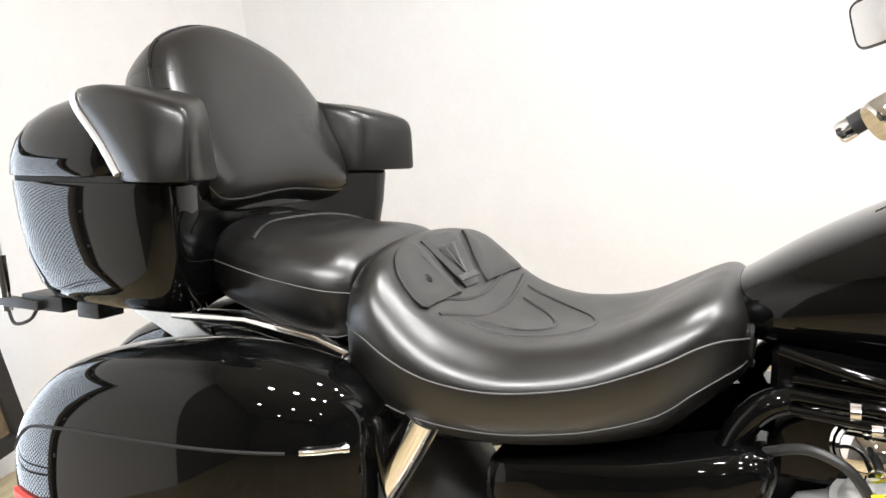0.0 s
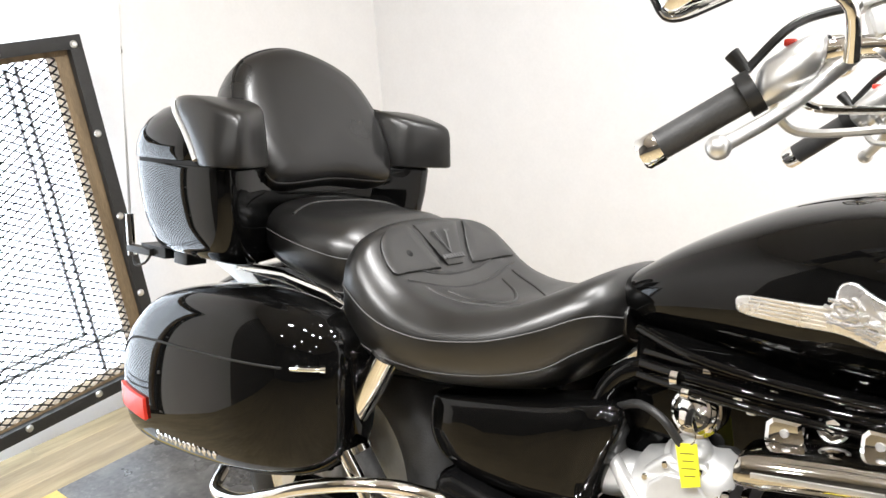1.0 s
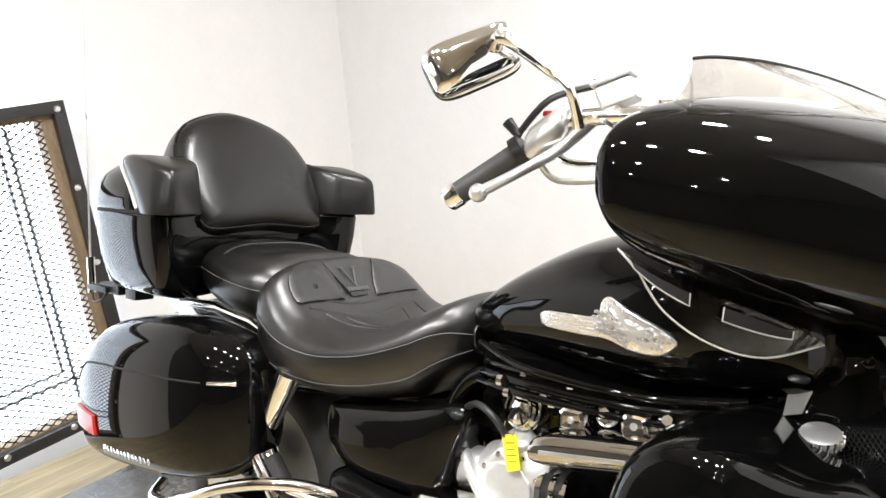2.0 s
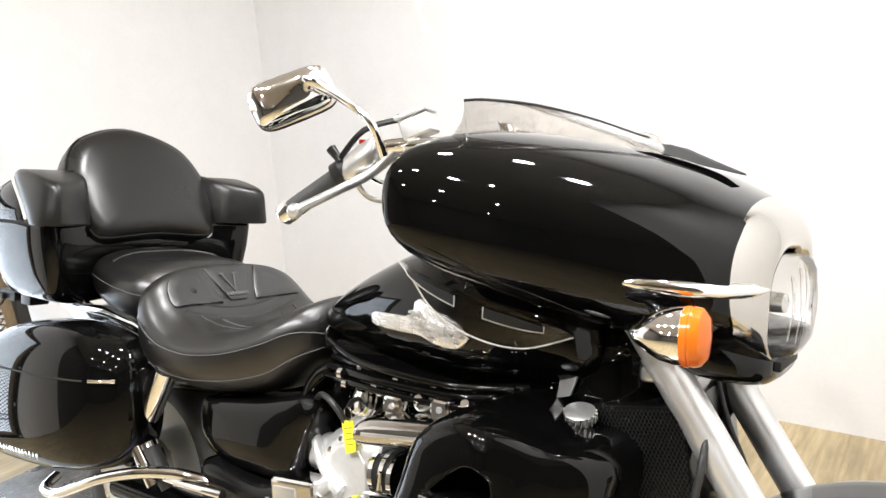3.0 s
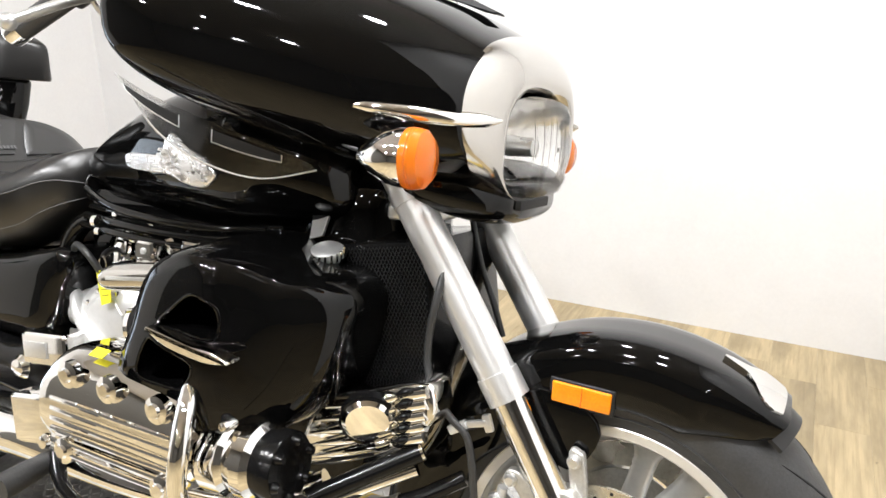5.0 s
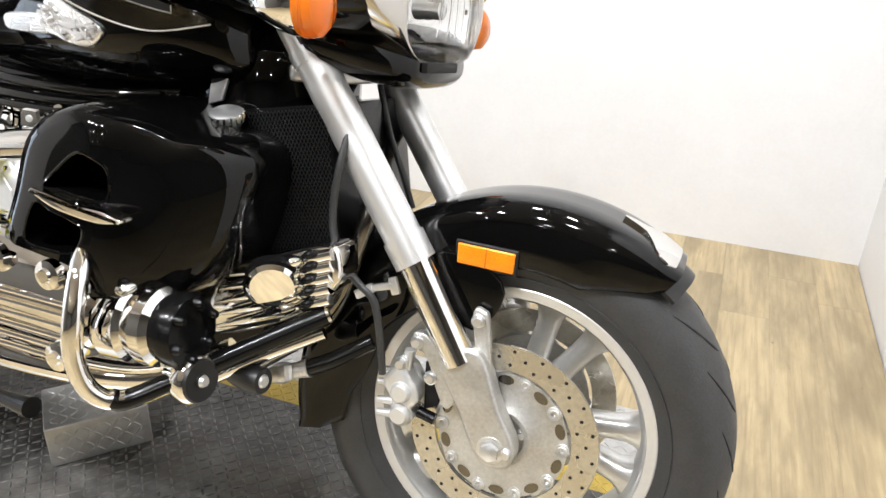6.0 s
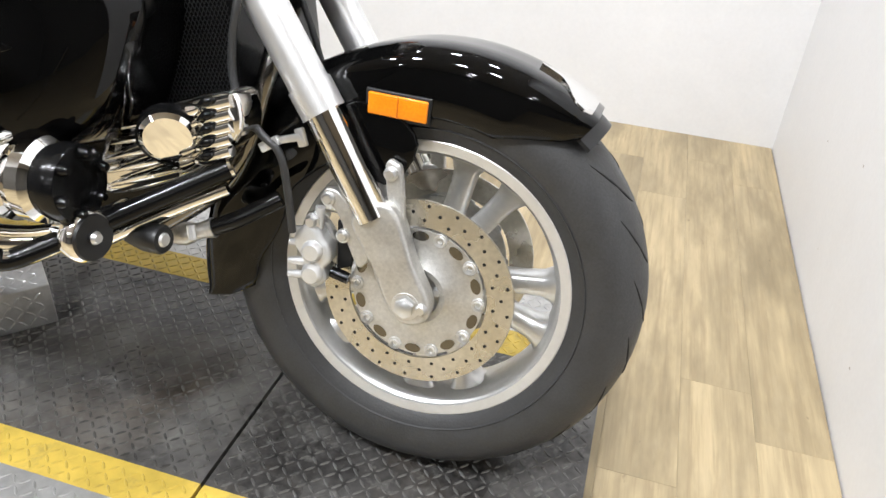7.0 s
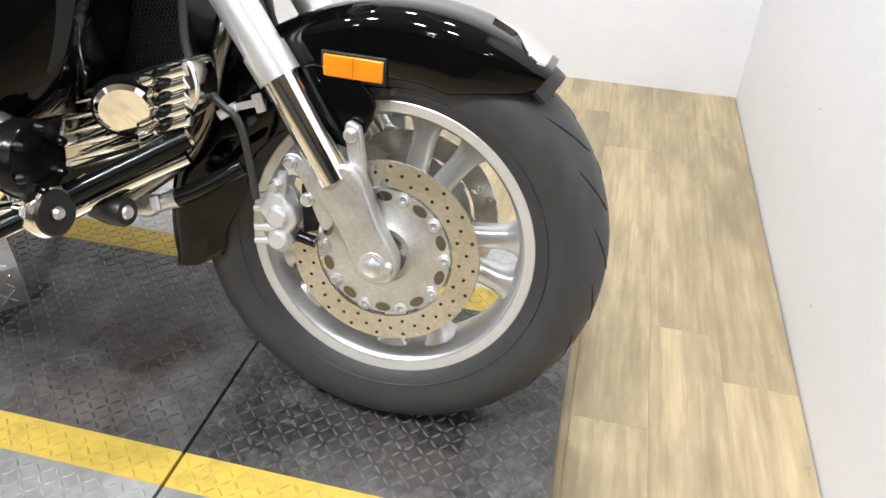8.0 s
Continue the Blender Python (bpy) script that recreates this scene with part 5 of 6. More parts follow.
        bolt = lathe([(0, 0.006), (0.010, 0.005), (0.013, 0)], quad[0] + (quad[3] - quad[0]) * 0.45 + (quad[1] - quad[0]) * 0.10 + nr * 0.024, nr, 14)
        part("mirror_badge", bolt, SILVER, mh)
    part("antenna", tube([(-0.592, -0.285, 1.165), (-0.600, -0.292, 1.228), (-0.662, -0.312, 1.352), (-0.77, -0.345, 1.57)], [0.0024, 0.0014, 0.0011, 0.0008], 8, 3), SILVER, bike, "thin radio antenna")


handlebar()


def engine():
    # black radiator side cowl with two recesses and a chrome blade
    out = curve2([(-0.625, 0.742), (-0.549, 0.780), (-0.485, 0.772), (-0.430, 0.750), (-0.385, 0.742), (-0.354, 0.708), (-0.364, 0.630), (-0.395, 0.555), (-0.465, 0.508), (-0.575, 0.512), (-0.686, 0.552), (-0.660, 0.655)], 5)
    cx = sum(p[0] for p in out) / len(out)
    cz = sum(p[1] for p in out) / len(out)
    for s in (-1, 1):
        rings = []
        for y, k in ((0.12, 1.0), (0.20, 1.02), (0.27, 1.02), (0.315, 1.0), (0.340, 0.965), (0.354, 0.90), (0.361, 0.78), (0.364, 0.55), (0.365, 0.2)):
            ring = []
            for a, b in out:
                x = cx + (a - cx) * k
                yy = y - 0.14 * max(0, (x + 0.50)) / 0.2 * min(1, max(0, (y - 0.12) / 0.15))
                ring.append(Vector((x, s * yy, cz + (b - cz) * k)))
            rings.append(ring)
        cowl = part("engine_cowl", loft(rings), BLACK, bike, "glossy black radiator cowl", 60)
        if s < 0:
            tree = skin(rings)
            for o in ([(-0.529, 0.719), (-0.506, 0.719), (-0.487, 0.704), (-0.485, 0.672), (-0.500, 0.660), (-0.547, 0.667), (-0.584, 0.668), (-0.560, 0.694)],
                      [(-0.604, 0.644), (-0.573, 0.638), (-0.529, 0.628), (-0.519, 0.617), (-0.527, 0.597), (-0.541, 0.584), (-0.575, 0.581), (-0.624, 0.588)]):
                oc = curve2(o, 4)
                cut(cowl, prism(oc, -0.45, -0.285))
                rim = []
                for q, w in oc + oc[:1]:
                    h = tree.ray_cast(Vector((q, -1, w)), Vector((0, 1, 0)))[0]
                    rim.append(h + Vector((0, 0.0012, 0)))
                part("recess_rim", tube(rim, 0.0026, 8, 1), BLACK, cowl)
            bl = curve2([(-0.590, 0.667), (-0.552, 0.648), (-0.499, 0.640), (-0.468, 0.640), (-0.440, 0.647), (-0.469, 0.656), (-0.51, 0.657), (-0.552, 0.663)], 4)
            bm = prism(bl, -0.384, -0.356, 0.005)
            part("chrome_blade", bm, CHROME, cowl, "chrome blade trim")
            ln = laid(tree, [(-0.405, -1, 0.655), (-0.430, -1, 0.600), (-0.455, -1, 0.565)], (0, 1, 0), 0.0)
            part("panel_seam", tube(ln, 0.0010, 6, 1), BLACK, cowl)
            part("cowl_bolt", lathe([(0, 0.008), (0.006, 0.007), (0.009, 0.002), (0.009, -0.02)], (-0.470, -0.350, 0.545), (0, -1, 0), 14), CHROME, cowl)
    cap = part("radiator_cap", lathe([(0.018, -0.016), (0.018, -0.008), (0.024, -0.007), (0.026, 0.0), (0.025, 0.007), (0.020, 0.010), (0, 0.011)], (-0.444, -0.168, 0.764), (0.05, -0.35, 1), 28), SILVER, bike, "knurled chrome radiator cap")
    for k in range(18):
        a = 2 * math.pi * k / 18
        part("knurl", tube([(-0.444 + 0.0255 * math.cos(a), -0.170 + 0.0245 * math.sin(a), 0.758 + 0.008 * math.sin(a)), (-0.443 + 0.0255 * math.cos(a), -0.172 + 0.0245 * math.sin(a), 0.770 + 0.008 * math.sin(a))], 0.0022, 6, 1), CHROME, cap)
    part("filler_neck", tube([(-0.446, -0.14, 0.70), (-0.445, -0.162, 0.753)], 0.018, 16, 1), BLKMETAL, cap)
    part("neck_plate", prism([(-0.492, 0.815), (-0.462, 0.819), (-0.474, 0.782), (-0.498, 0.774)], -0.142, -0.134, 0.002), SILVER, bike, "bright frame neck plate")
    # radiator
    rad = part("radiator", box((0.15, 0.27, 0.24), pose(-0.352, 0, 0.668, 0, -10, 0), 0.01), BLKMETAL, bike, "black radiator with fine fins")
    grid = bmesh.new()
    for way in (-1, 1):
        for k in range(-40, 41):
            ends = [Vector((0.0062 * k + q * way * 0.062, 0, q * 0.114)) for q in (-1, 1)]
            d_ = ends[1] - ends[0]
            cuts = sorted(((-0.072 - ends[0].x) / d_.x, (0.072 - ends[0].x) / d_.x))
            lo_, hi_ = max(0.0, cuts[0]), min(1.0, cuts[1])
            if hi_ - lo_ < 0.02:
                continue
            M_ = pose(-0.352, -0.138, 0.668, 0, -10, 0)
            tube([M_ @ (ends[0] + d_ * lo_), M_ @ (ends[0] + d_ * hi_)], 0.0006, 4, 1, grid)
    tagged(part("guard_mesh", grid, RADMESH, rad, "fine diamond guard mesh"), kind="stuff")
    part("frame_tube", tube([(-0.225, -0.10, 0.70), (-0.232, -0.12, 0.637), (-0.247, -0.12, 0.586), (-0.264, -0.12, 0.524), (-0.295, -0.12, 0.464), (-0.338, -0.12, 0.423), (-0.40, -0.13, 0.375)], 0.0145, 14, 5), DARKCHROME, bike, "smoked chrome radiator guard tube")
    # finned chrome front cover
    fin = part("front_engine_cover", prism(curve2([(-0.447, 0.440), (-0.424, 0.542), (-0.34, 0.582), (-0.262, 0.612), (-0.234, 0.604), (-0.238, 0.548), (-0.33, 0.478)], 4), -0.205, -0.14, 0.012), CHROME, bike, "finned chrome engine front cover")
    for k in range(5):
        z0, z1 = 0.446 + 0.0225 * k, 0.538 + 0.0165 * k
        xa, xb = -0.446 + 0.007 * k, -0.240
        pts = [(xa + (xb - xa) * u, -0.205, z0 + (z1 - z0) * u) for u in (0.0, 0.12, 0.35, 0.62, 0.66, 0.74, 0.80, 1.0)]
        part("fin", tube(pts, [0.001, 0.004, 0.0085, 0.0100, 0.0100, 0.006, 0.0095, 0.0088], 14, 3), CHROME, fin)
        # dark tube under each fin, painting in the shade of the gap
        part("fin_shadow_gap", tube([(xa + (xb - xa) * u, -0.2035, z0 + (z1 - z0) * u - 0.0112) for u in (0.08, 0.3, 0.6)], [0.001, 0.0035, 0.0045], 8, 3), DARK, fin)
    for k in range(5):
        part("notch", tube([(-0.283, -0.213, 0.521 + 0.0180 * k), (-0.270, -0.216, 0.528 + 0.0180 * k), (-0.261, -0.210, 0.532 + 0.0180 * k)], [0.003, 0.0065, 0.002], 10, 3), BLKMETAL, fin)
    eax = (0.55, -1, -0.30)
    part("emblem_ring", lathe([(0.037, -0.014), (0.042, -0.012), (0.042, 0.004), (0.037, 0.006)], (-0.326, -0.216, 0.545), eax, 32, closed=True), BLKMETAL, fin)
    part("emblem_disc", lathe([(0, 0.010), (0.031, 0.009), (0.037, 0.004), (0.037, -0.01)], (-0.326, -0.218, 0.545), eax, 32), CHROME, fin)
    # added dark bodies that fill the see-through frame between tank, engine and steering head
    part("air_box", box((0.56, 0.25, 0.16), pose(-0.73, 0, 0.715), 0.02, 3), BLACK, bike, "black filler body under the tank")
    part("steering_neck", loft([sering(x, -h, h, b, t, 3.5, 24) for x, h, b, t in ((-0.56, 0.11, 0.70, 0.80), (-0.50, 0.13, 0.66, 0.90), (-0.42, 0.125, 0.62, 0.92), (-0.36, 0.09, 0.66, 0.92), (-0.35, 0.06, 0.70, 0.90))]), BLACK, bike, "black steering head and cowling", 60)
    # engine block
    blk = part("engine_block", box((0.62, 0.18, 0.30), pose(-0.72, 0, 0.50), 0.03, 3), BLKMETAL, bike, "black engine block")
    for s in (-1, 1):
        rows = spline([(-0.800, 0.45, 0.565), (-0.79, 0.435, 0.582), (-0.765, 0.425, 0.592), (-0.65, 0.425, 0.588), (-0.56, 0.425, 0.580), (-0.525, 0.43, 0.570), (-0.512, 0.445, 0.555)], 4)
        bm = loft([sering(x, 0.22, 0.385, b, t, 3.0, 40) for x, b, t in rows])
        if s < 0:
            mirrored(bm)
        head = part("cylinder_head_cover", bm, CHROME, bike, "chrome cylinder head cover", 50)
        for k in range(6):
            z = 0.442 + 0.016 * k
            part("cover_rib", tube([(-0.775, s * 0.3825, z), (-0.65, s * 0.3855, z), (-0.535, s * 0.3825, z - 0.002)], 0.0045, 8, 3), CHROME, head)
        for x, z in ((-0.735, 0.566), (-0.655, 0.562), (-0.56, 0.556), (-0.745, 0.445), (-0.55, 0.442)):
            part("cover_bolt", lathe([(0.0, 0.006), (0.009, 0.006), (0.011, 0.002), (0.020, 0.0), (0.021, -0.012)], (x, s * 0.387, z), (0, s, 0), 20), CHROME, head)
        # round front caps
        fc = part("head_end_cap", lathe([(0.0, 0.0), (0.052, 0.0), (0.058, 0.006), (0.058, 0.040), (0.050, 0.046), (0.050, 0.060), (0.056, 0.064), (0.056, 0.082), (0.046, 0.09), (0.0, 0.09)], (-0.510, s * 0.315, 0.486), (1, 0, 0.06), 36), CHROME, bike, "polished round end cap")
        part("black_end", lathe([(0.0, 0.0), (0.047, 0.0), (0.047, 0.012), (0.051, 0.014), (0.051, 0.034), (0.048, 0.038), (0.030, 0.038), (0.028, 0.032), (0.0, 0.032)], (-0.422, s * 0.315, 0.491), (1, 0, 0.06), 32), BLKMETAL, fc)
        for k in range(6):
            a = radians(60 * k + 20)
            part("cap_bolt", lathe([(0, 0.012), (0.005, 0.012), (0.0065, 0.009), (0.0085, 0.004), (0.0085, -0.004)], (-0.386, s * 0.315 + 0.039 * math.cos(a), 0.494 + 0.039 * math.sin(a)), (1, 0, 0.06), 10), BLKMETAL, fc)
        # crash bar
        gb = part("engine_guard", tube([(-0.60, s * 0.24, 0.62), (-0.53, s * 0.35, 0.59), (-0.505, s * 0.395, 0.53), (-0.505, s * 0.40, 0.46), (-0.49, s * 0.385, 0.405), (-0.455, s * 0.35, 0.392), (-0.36, s * 0.27, 0.445), (-0.245, s * 0.195, 0.512)], 0.0138, 16, 6), CHROME, bike, "chrome engine guard bar")
        # black sleeve over the chrome bar, painting in its dark reflection
        part("guard_pad", tube([(-0.475, s * 0.370, 0.394), (-0.455, s * 0.35, 0.392), (-0.36, s * 0.27, 0.445), (-0.248, s * 0.197, 0.510)], 0.0145, 14, 5), BLKMETAL, gb)
        hp = part("horn", lathe([(0.0, 0.0), (0.031, 0.0), (0.0345, 0.003), (0.036, 0.010), (0.034, 0.022), (0.020, 0.03), (0.014, 0.06), (0, 0.06)], (-0.372, s * 0.315, 0.425), (-0.95, s * -0.15, -0.10), 32), CHROME, bike, "round chrome horn with black grille")
        part("grille", lathe([(0.0, -0.005), (0.009, -0.005), (0.010, -0.001), (0.029, -0.003), (0.031, 0.001)], (-0.371, s * 0.3156, 0.425), (-0.95, s * -0.15, -0.10), 32), SATIN, hp)
        part("horn_boss", lathe([(0, -0.010), (0.006, -0.010), (0.009, -0.005)], (-0.371, s * 0.3156, 0.425), (-0.95, s * -0.15, -0.10), 16), SILVER, hp)
        sm = part("rubber_bobbin", lathe([(0.0, 0.0), (0.018, 0.0), (0.0205, 0.004), (0.0205, 0.03), (0.014, 0.06), (0, 0.06)], (-0.318, s * 0.245, 0.408), (-0.95, s * -0.15, -0.10), 24), SATIN, bike, "small black round rubber bobbin")
        part("bobbin_hub", lathe([(0, -0.003), (0.008, -0.003), (0.011, 0.001)], (-0.318, s * 0.245, 0.408), (-0.95, s * -0.15, -0.10), 16), SILVER, sm)
        # exhaust header and shields
        ex = part("exhaust_pipe", tube([(-0.40, s * 0.20, 0.42), (-0.52, s * 0.25, 0.365), (-0.70, s * 0.28, 0.36), (-0.97, s * 0.28, 0.372), (-1.22, s * 0.275, 0.355), (-1.34, s * 0.25, 0.345), (-1.45, s * 0.20, 0.33)], [0.02, 0.022, 0.026, 0.042, 0.044, 0.042, 0.036], 20, 6), CHROME, bike, "chrome exhaust pipe")
    part("down_pipe", tube([(-0.42, -0.27, 0.385), (-0.33, -0.225, 0.440), (-0.255, -0.19, 0.480)], 0.0115, 12, 3), CHROME, bike)
    cp = part("coupling", tube([(-0.345, -0.19, 0.388), (-0.325, -0.185, 0.395), (-0.305, -0.18, 0.402), (-0.285, -0.175, 0.410)], [0.010, 0.017, 0.012, 0.015], 14, 4), CASTING, bike, "worn alloy pipe coupling")
    part("pipe_end", tube([(-0.285, -0.175, 0.410), (-0.25, -0.165, 0.428), (-0.20, -0.14, 0.460)], 0.0125, 14, 4), BLKMETAL, cp)
    part("coupling_bolt", tube([(-0.31, -0.195, 0.415), (-0.305, -0.198, 0.395)], 0.006, 8, 1), SILVER, cp)
    # chrome intake pieces
    it = part("intake_cover", loft([sering(x, -0.270, -0.175, b, t, 2.7, 32) for x, b, t in spline([(-0.814, 0.664, 0.692), (-0.806, 0.654, 0.703), (-0.74, 0.664, 0.716), (-0.63, 0.684, 0.732)], 3)]), DULLCHROME, bike, "chrome intake tube cover", 50)
    part("slot_plate", box((0.14, 0.004, 0.006), pose(-0.725, -0.271, 0.692, 0, -8, 0), 0.001), SILVER, it)
    cb = part("carburettor", loft([[Vector((x, -0.125 + r * math.cos(a), z + r * math.sin(a))) for a in [2 * math.pi * k / 28 for k in range(28)]] for x, z, r in ((-1.078, 0.556, 0.024), (-1.070, 0.556, 0.034), (-1.02, 0.565, 0.038), (-1.005, 0.567, 0.034), (-0.985, 0.570, 0.034), (-0.975, 0.572, 0.048), (-0.92, 0.585, 0.052), (-0.86, 0.597, 0.052), (-0.84, 0.600, 0.036))]), ALLOY, bike, "bright alloy carburettor body", 50)
    body = [(-0.968, 0.600), (-0.935, 0.632), (-0.878, 0.636), (-0.846, 0.602), (-0.838, 0.535), (-0.852, 0.478), (-0.945, 0.468), (-0.985, 0.520)]
    part("float_chamber", prism(body, -0.170, -0.09, 0.012), ALLOY, cb)
    part("chamber_cover", prism([(-0.91 + (a + 0.91) * 0.72, 0.553 + (b - 0.553) * 0.72) for a, b in body], -0.179, -0.165, 0.005), ALLOY, cb)
    for a, b in body:
        part("screw", lathe([(0, 0.006), (0.004, 0.006), (0.0055, 0.004), (0.0055, 0)], (-0.91 + (a + 0.91) * 0.83, -0.170, 0.553 + (b - 0.553) * 0.83), (0, -1, 0), 8), CHROME, cb)
    part("link_arm", tube([(-1.02, -0.150, 0.600), (-0.985, -0.172, 0.572), (-0.945, -0.180, 0.535), (-0.915, -0.182, 0.520)], [0.010, 0.012, 0.013, 0.016], 12, 4), ALLOY, cb)
    part("diaphragm_cap", lathe([(0, 0.030), (0.020, 0.029), (0.026, 0.024), (0.030, 0.010), (0.038, 0.008), (0.038, 0.0), (0, 0.0)], (-0.905, -0.140, 0.628), (0.05, -0.5, 0.86), 24), ALLOY, cb)
    part("drain_boss", lathe([(0, 0.02), (0.008, 0.02), (0.010, 0.012), (0.016, 0.010), (0.016, -0.01)], (-0.90, -0.179, 0.500), (0, -1, -0.2), 6), CHROME, cb)
    bt = part("intake_boot", tube([(-0.848, -0.145, 0.565), (-0.80, -0.145, 0.572)], 0.044, 28, 1), SATIN, cb)
    for x in (-0.846, -0.822, -0.802):
        part("clamp_band", tube([(x, -0.145, 0.566), (x + 0.010, -0.145, 0.5675)], 0.0475, 28, 1), CHROME, bt)
    part("clamp_screw", tube([(-0.818, -0.193, 0.555), (-0.814, -0.193, 0.588)], 0.005, 8, 1), CHROME, bt)
    part("vacuum_hose", tube([(-0.905, -0.185, 0.655), (-0.93, -0.195, 0.690), (-0.97, -0.185, 0.700), (-1.01, -0.16, 0.68)], 0.006, 10, 5), CABLE, cb)
    sq = part("square_cover", box((0.115, 0.06, 0.06), pose(-0.998, -0.205, 0.508, 0, -7, 0), 0.010, 3), CHROME, bike, "chrome square cover")
    part("cover_inset", box((0.060, 0.006, 0.030), pose(-1.015, -0.2355, 0.506, 0, -7, 0), 0.003), SILVER, sq)
    cbx = part("peg_mount_cover", box((0.11, 0.05, 0.085), pose(-0.90, -0.30, 0.432, 0, -10, 0), 0.012, 3), CHROME, bike, "chrome rounded cover")
    part("mount_bolt", lathe([(0, 0.01), (0.010, 0.008), (0.013, 0)], (-0.865, -0.327, 0.405), (0, -1, 0), 14), CHROME, cbx)
    part("brake_pedal", tube([(-0.85, -0.32, 0.385), (-0.80, -0.345, 0.350), (-0.70, -0.36, 0.335), (-0.62, -0.37, 0.34)], [0.014, 0.012, 0.010, 0.016], 12, 4), BLKMETAL, bike, "black brake pedal")
    part("floor_peg", tube([(-0.86, -0.30, 0.375), (-0.85, -0.42, 0.365)], [0.016, 0.022], 14, 1), RUBBER, bike, "rider foot peg")
    rl = part("lower_panel", prism(curve2([(-1.30, 0.50), (-1.15, 0.485), (-1.06, 0.500), (-1.00, 0.465), (-0.98, 0.40), (-1.10, 0.39), (-1.28, 0.42)], 4), -0.215, -0.10, 0.02), BLKMETAL, bike, "black lower engine cover")
    part("chrome_boss", lathe([(0, 0.012), (0.016, 0.010), (0.024, 0.0), (0.024, -0.02)], (-1.085, -0.215, 0.452), (0, -1, 0), 20), CHROME, rl)
    for x, z, w in ((-0.775, 0.722, 0.050), (-0.675, 0.735, 0.044)):
        ic = part("coil_cover", loft([[Vector((x + a * w * k * 0.5, -0.185 - dy, z + b * 0.017 * k)) for a, b in ((-1, -1), (0.8, -1), (1, -0.6), (0.75, 1), (-0.7, 1), (-1, 0.5))] for dy, k in ((-0.03, 1.0), (0.018, 1.0), (0.026, 0.9), (0.029, 0.7))]), CHROME, bike, "faceted chrome cover", 30)
        part("cover_screw", lathe([(0, 0.004), (0.005, 0.003), (0.006, 0)], (x, -0.2138, z), (0, -1, 0.0), 8), SILVER, ic)
    for x, z in ((-0.728, 0.734), (-0.632, 0.744), (-0.60, 0.748)):
        nt_ = part("banjo_nut", lathe([(0, 0.018), (0.008, 0.018), (0.010, 0.014), (0.011, 0.006), (0.015, 0.004), (0.015, -0.02)], (x, -0.190, z), (0.1, -0.9, 0.5), 6), CHROME, bike)
        part("washer", lathe([(0, 0.002), (0.017, 0.002), (0.018, -0.001)], (x, -0.188, z), (0.1, -0.9, 0.5), 16), SILVER, nt_)
    ig = part("ignition_lock", lathe([(0, 0.016), (0.024, 0.014), (0.034, 0.006), (0.036, -0.01), (0.028, -0.03), (0, -0.03)], (-0.908, -0.138, 0.694), (-0.2, -1, 0.25), 28), CHROME, bike, "chrome ignition lock")
    for k in range(3):
        part("lock_ring", lathe([(0.026 + 0.004 * k, 0.014 - 0.008 * k), (0.030 + 0.004 * k, 0.013 - 0.008 * k), (0.030 + 0.004 * k, 0.009 - 0.008 * k)], (-0.908, -0.138, 0.694), (-0.2, -1, 0.25), 28, closed=True), CHROME, ig)
    tag_ = part("key_tag", prism([(-0.913, 0.662), (-0.884, 0.669), (-0.874, 0.612), (-0.899, 0.602)], -0.192, -0.1908), TAG, bike, "yellow paper key tag with faint writing")
    for k in range(4):
        part("ink_bar", box((0.020 - 0.004 * (k % 2), 0.0004, 0.0014), pose(-0.896 + 0.0022 * k, -0.1923, 0.652 - 0.010 * k, 0, -14, 0)), INK, tag_)
    part("key_ring", lathe([(0.0125, 0), (0.0135, 0.001), (0.0145, 0), (0.0135, -0.001)], (-0.899, -0.190, 0.677), (0.3, 1, 0), 24, closed=True), CHROME, tag_)
    part("key", tube([(-0.907, -0.150, 0.697), (-0.903, -0.176, 0.697), (-0.899, -0.189, 0.690)], 0.005, 8, 2), SATIN, tag_)
    part("paper_sticker", box((0.028, 0.0015, 0.018), pose(-0.712, -0.350, 0.5955, -62, 0, 0)), TAG, bike, "yellow paper sticker")
    # frame, side panel, shock, linkage
    for s in (-1, 1):
        o = curve2([(-1.345, 0.617), (-1.30, 0.630), (-1.15, 0.655), (-1.00, 0.682), (-1.02, 0.58), (-1.055, 0.510), (-1.20, 0.494), (-1.30, 0.508), (-1.345, 0.55)], 4)
        bm = loft([[Vector((-1.19 + (a + 1.19) * k, s * y, 0.575 + (b - 0.575) * k)) for a, b in o] for y, k in ((0.10, 1.0), (0.165, 1.0), (0.182, 0.97), (0.190, 0.88), (0.194, 0.6), (0.195, 0.2))])
        sp = part("side_panel", bm, BLACK, bike, "glossy black side panel", 50)
        part("frame_rail", tube([(-0.52, s * 0.11, 0.765), (-0.75, s * 0.13, 0.75), (-0.95, s * 0.135, 0.745), (-1.03, s * 0.14, 0.71), (-1.06, s * 0.14, 0.60), (-1.045, s * 0.13, 0.42), (-0.98, s * 0.12, 0.30)], 0.018, 14, 5), BLACK, bike, "black frame tube")
        sh = part("rear_shock", tube([(-1.418, s * 0.22, 0.680), (-1.44, s * 0.22, 0.64), (-1.540, s * 0.22, 0.470)], [0.027, 0.027, 0.0255], 20, 1), CHROME, bike, "chrome shock absorber cover")
        part("shock_eye", tube([(-1.540, s * 0.22, 0.472), (-1.562, s * 0.22, 0.435)], 0.018, 14, 1), BLKMETAL, sh)
        part("swing_arm", tube([(-1.10, s * 0.14, 0.36), (-1.40, s * 0.16, 0.34), (-1.69, s * 0.16, 0.33)], 0.035, 16, 3), BLKMETAL, bike)
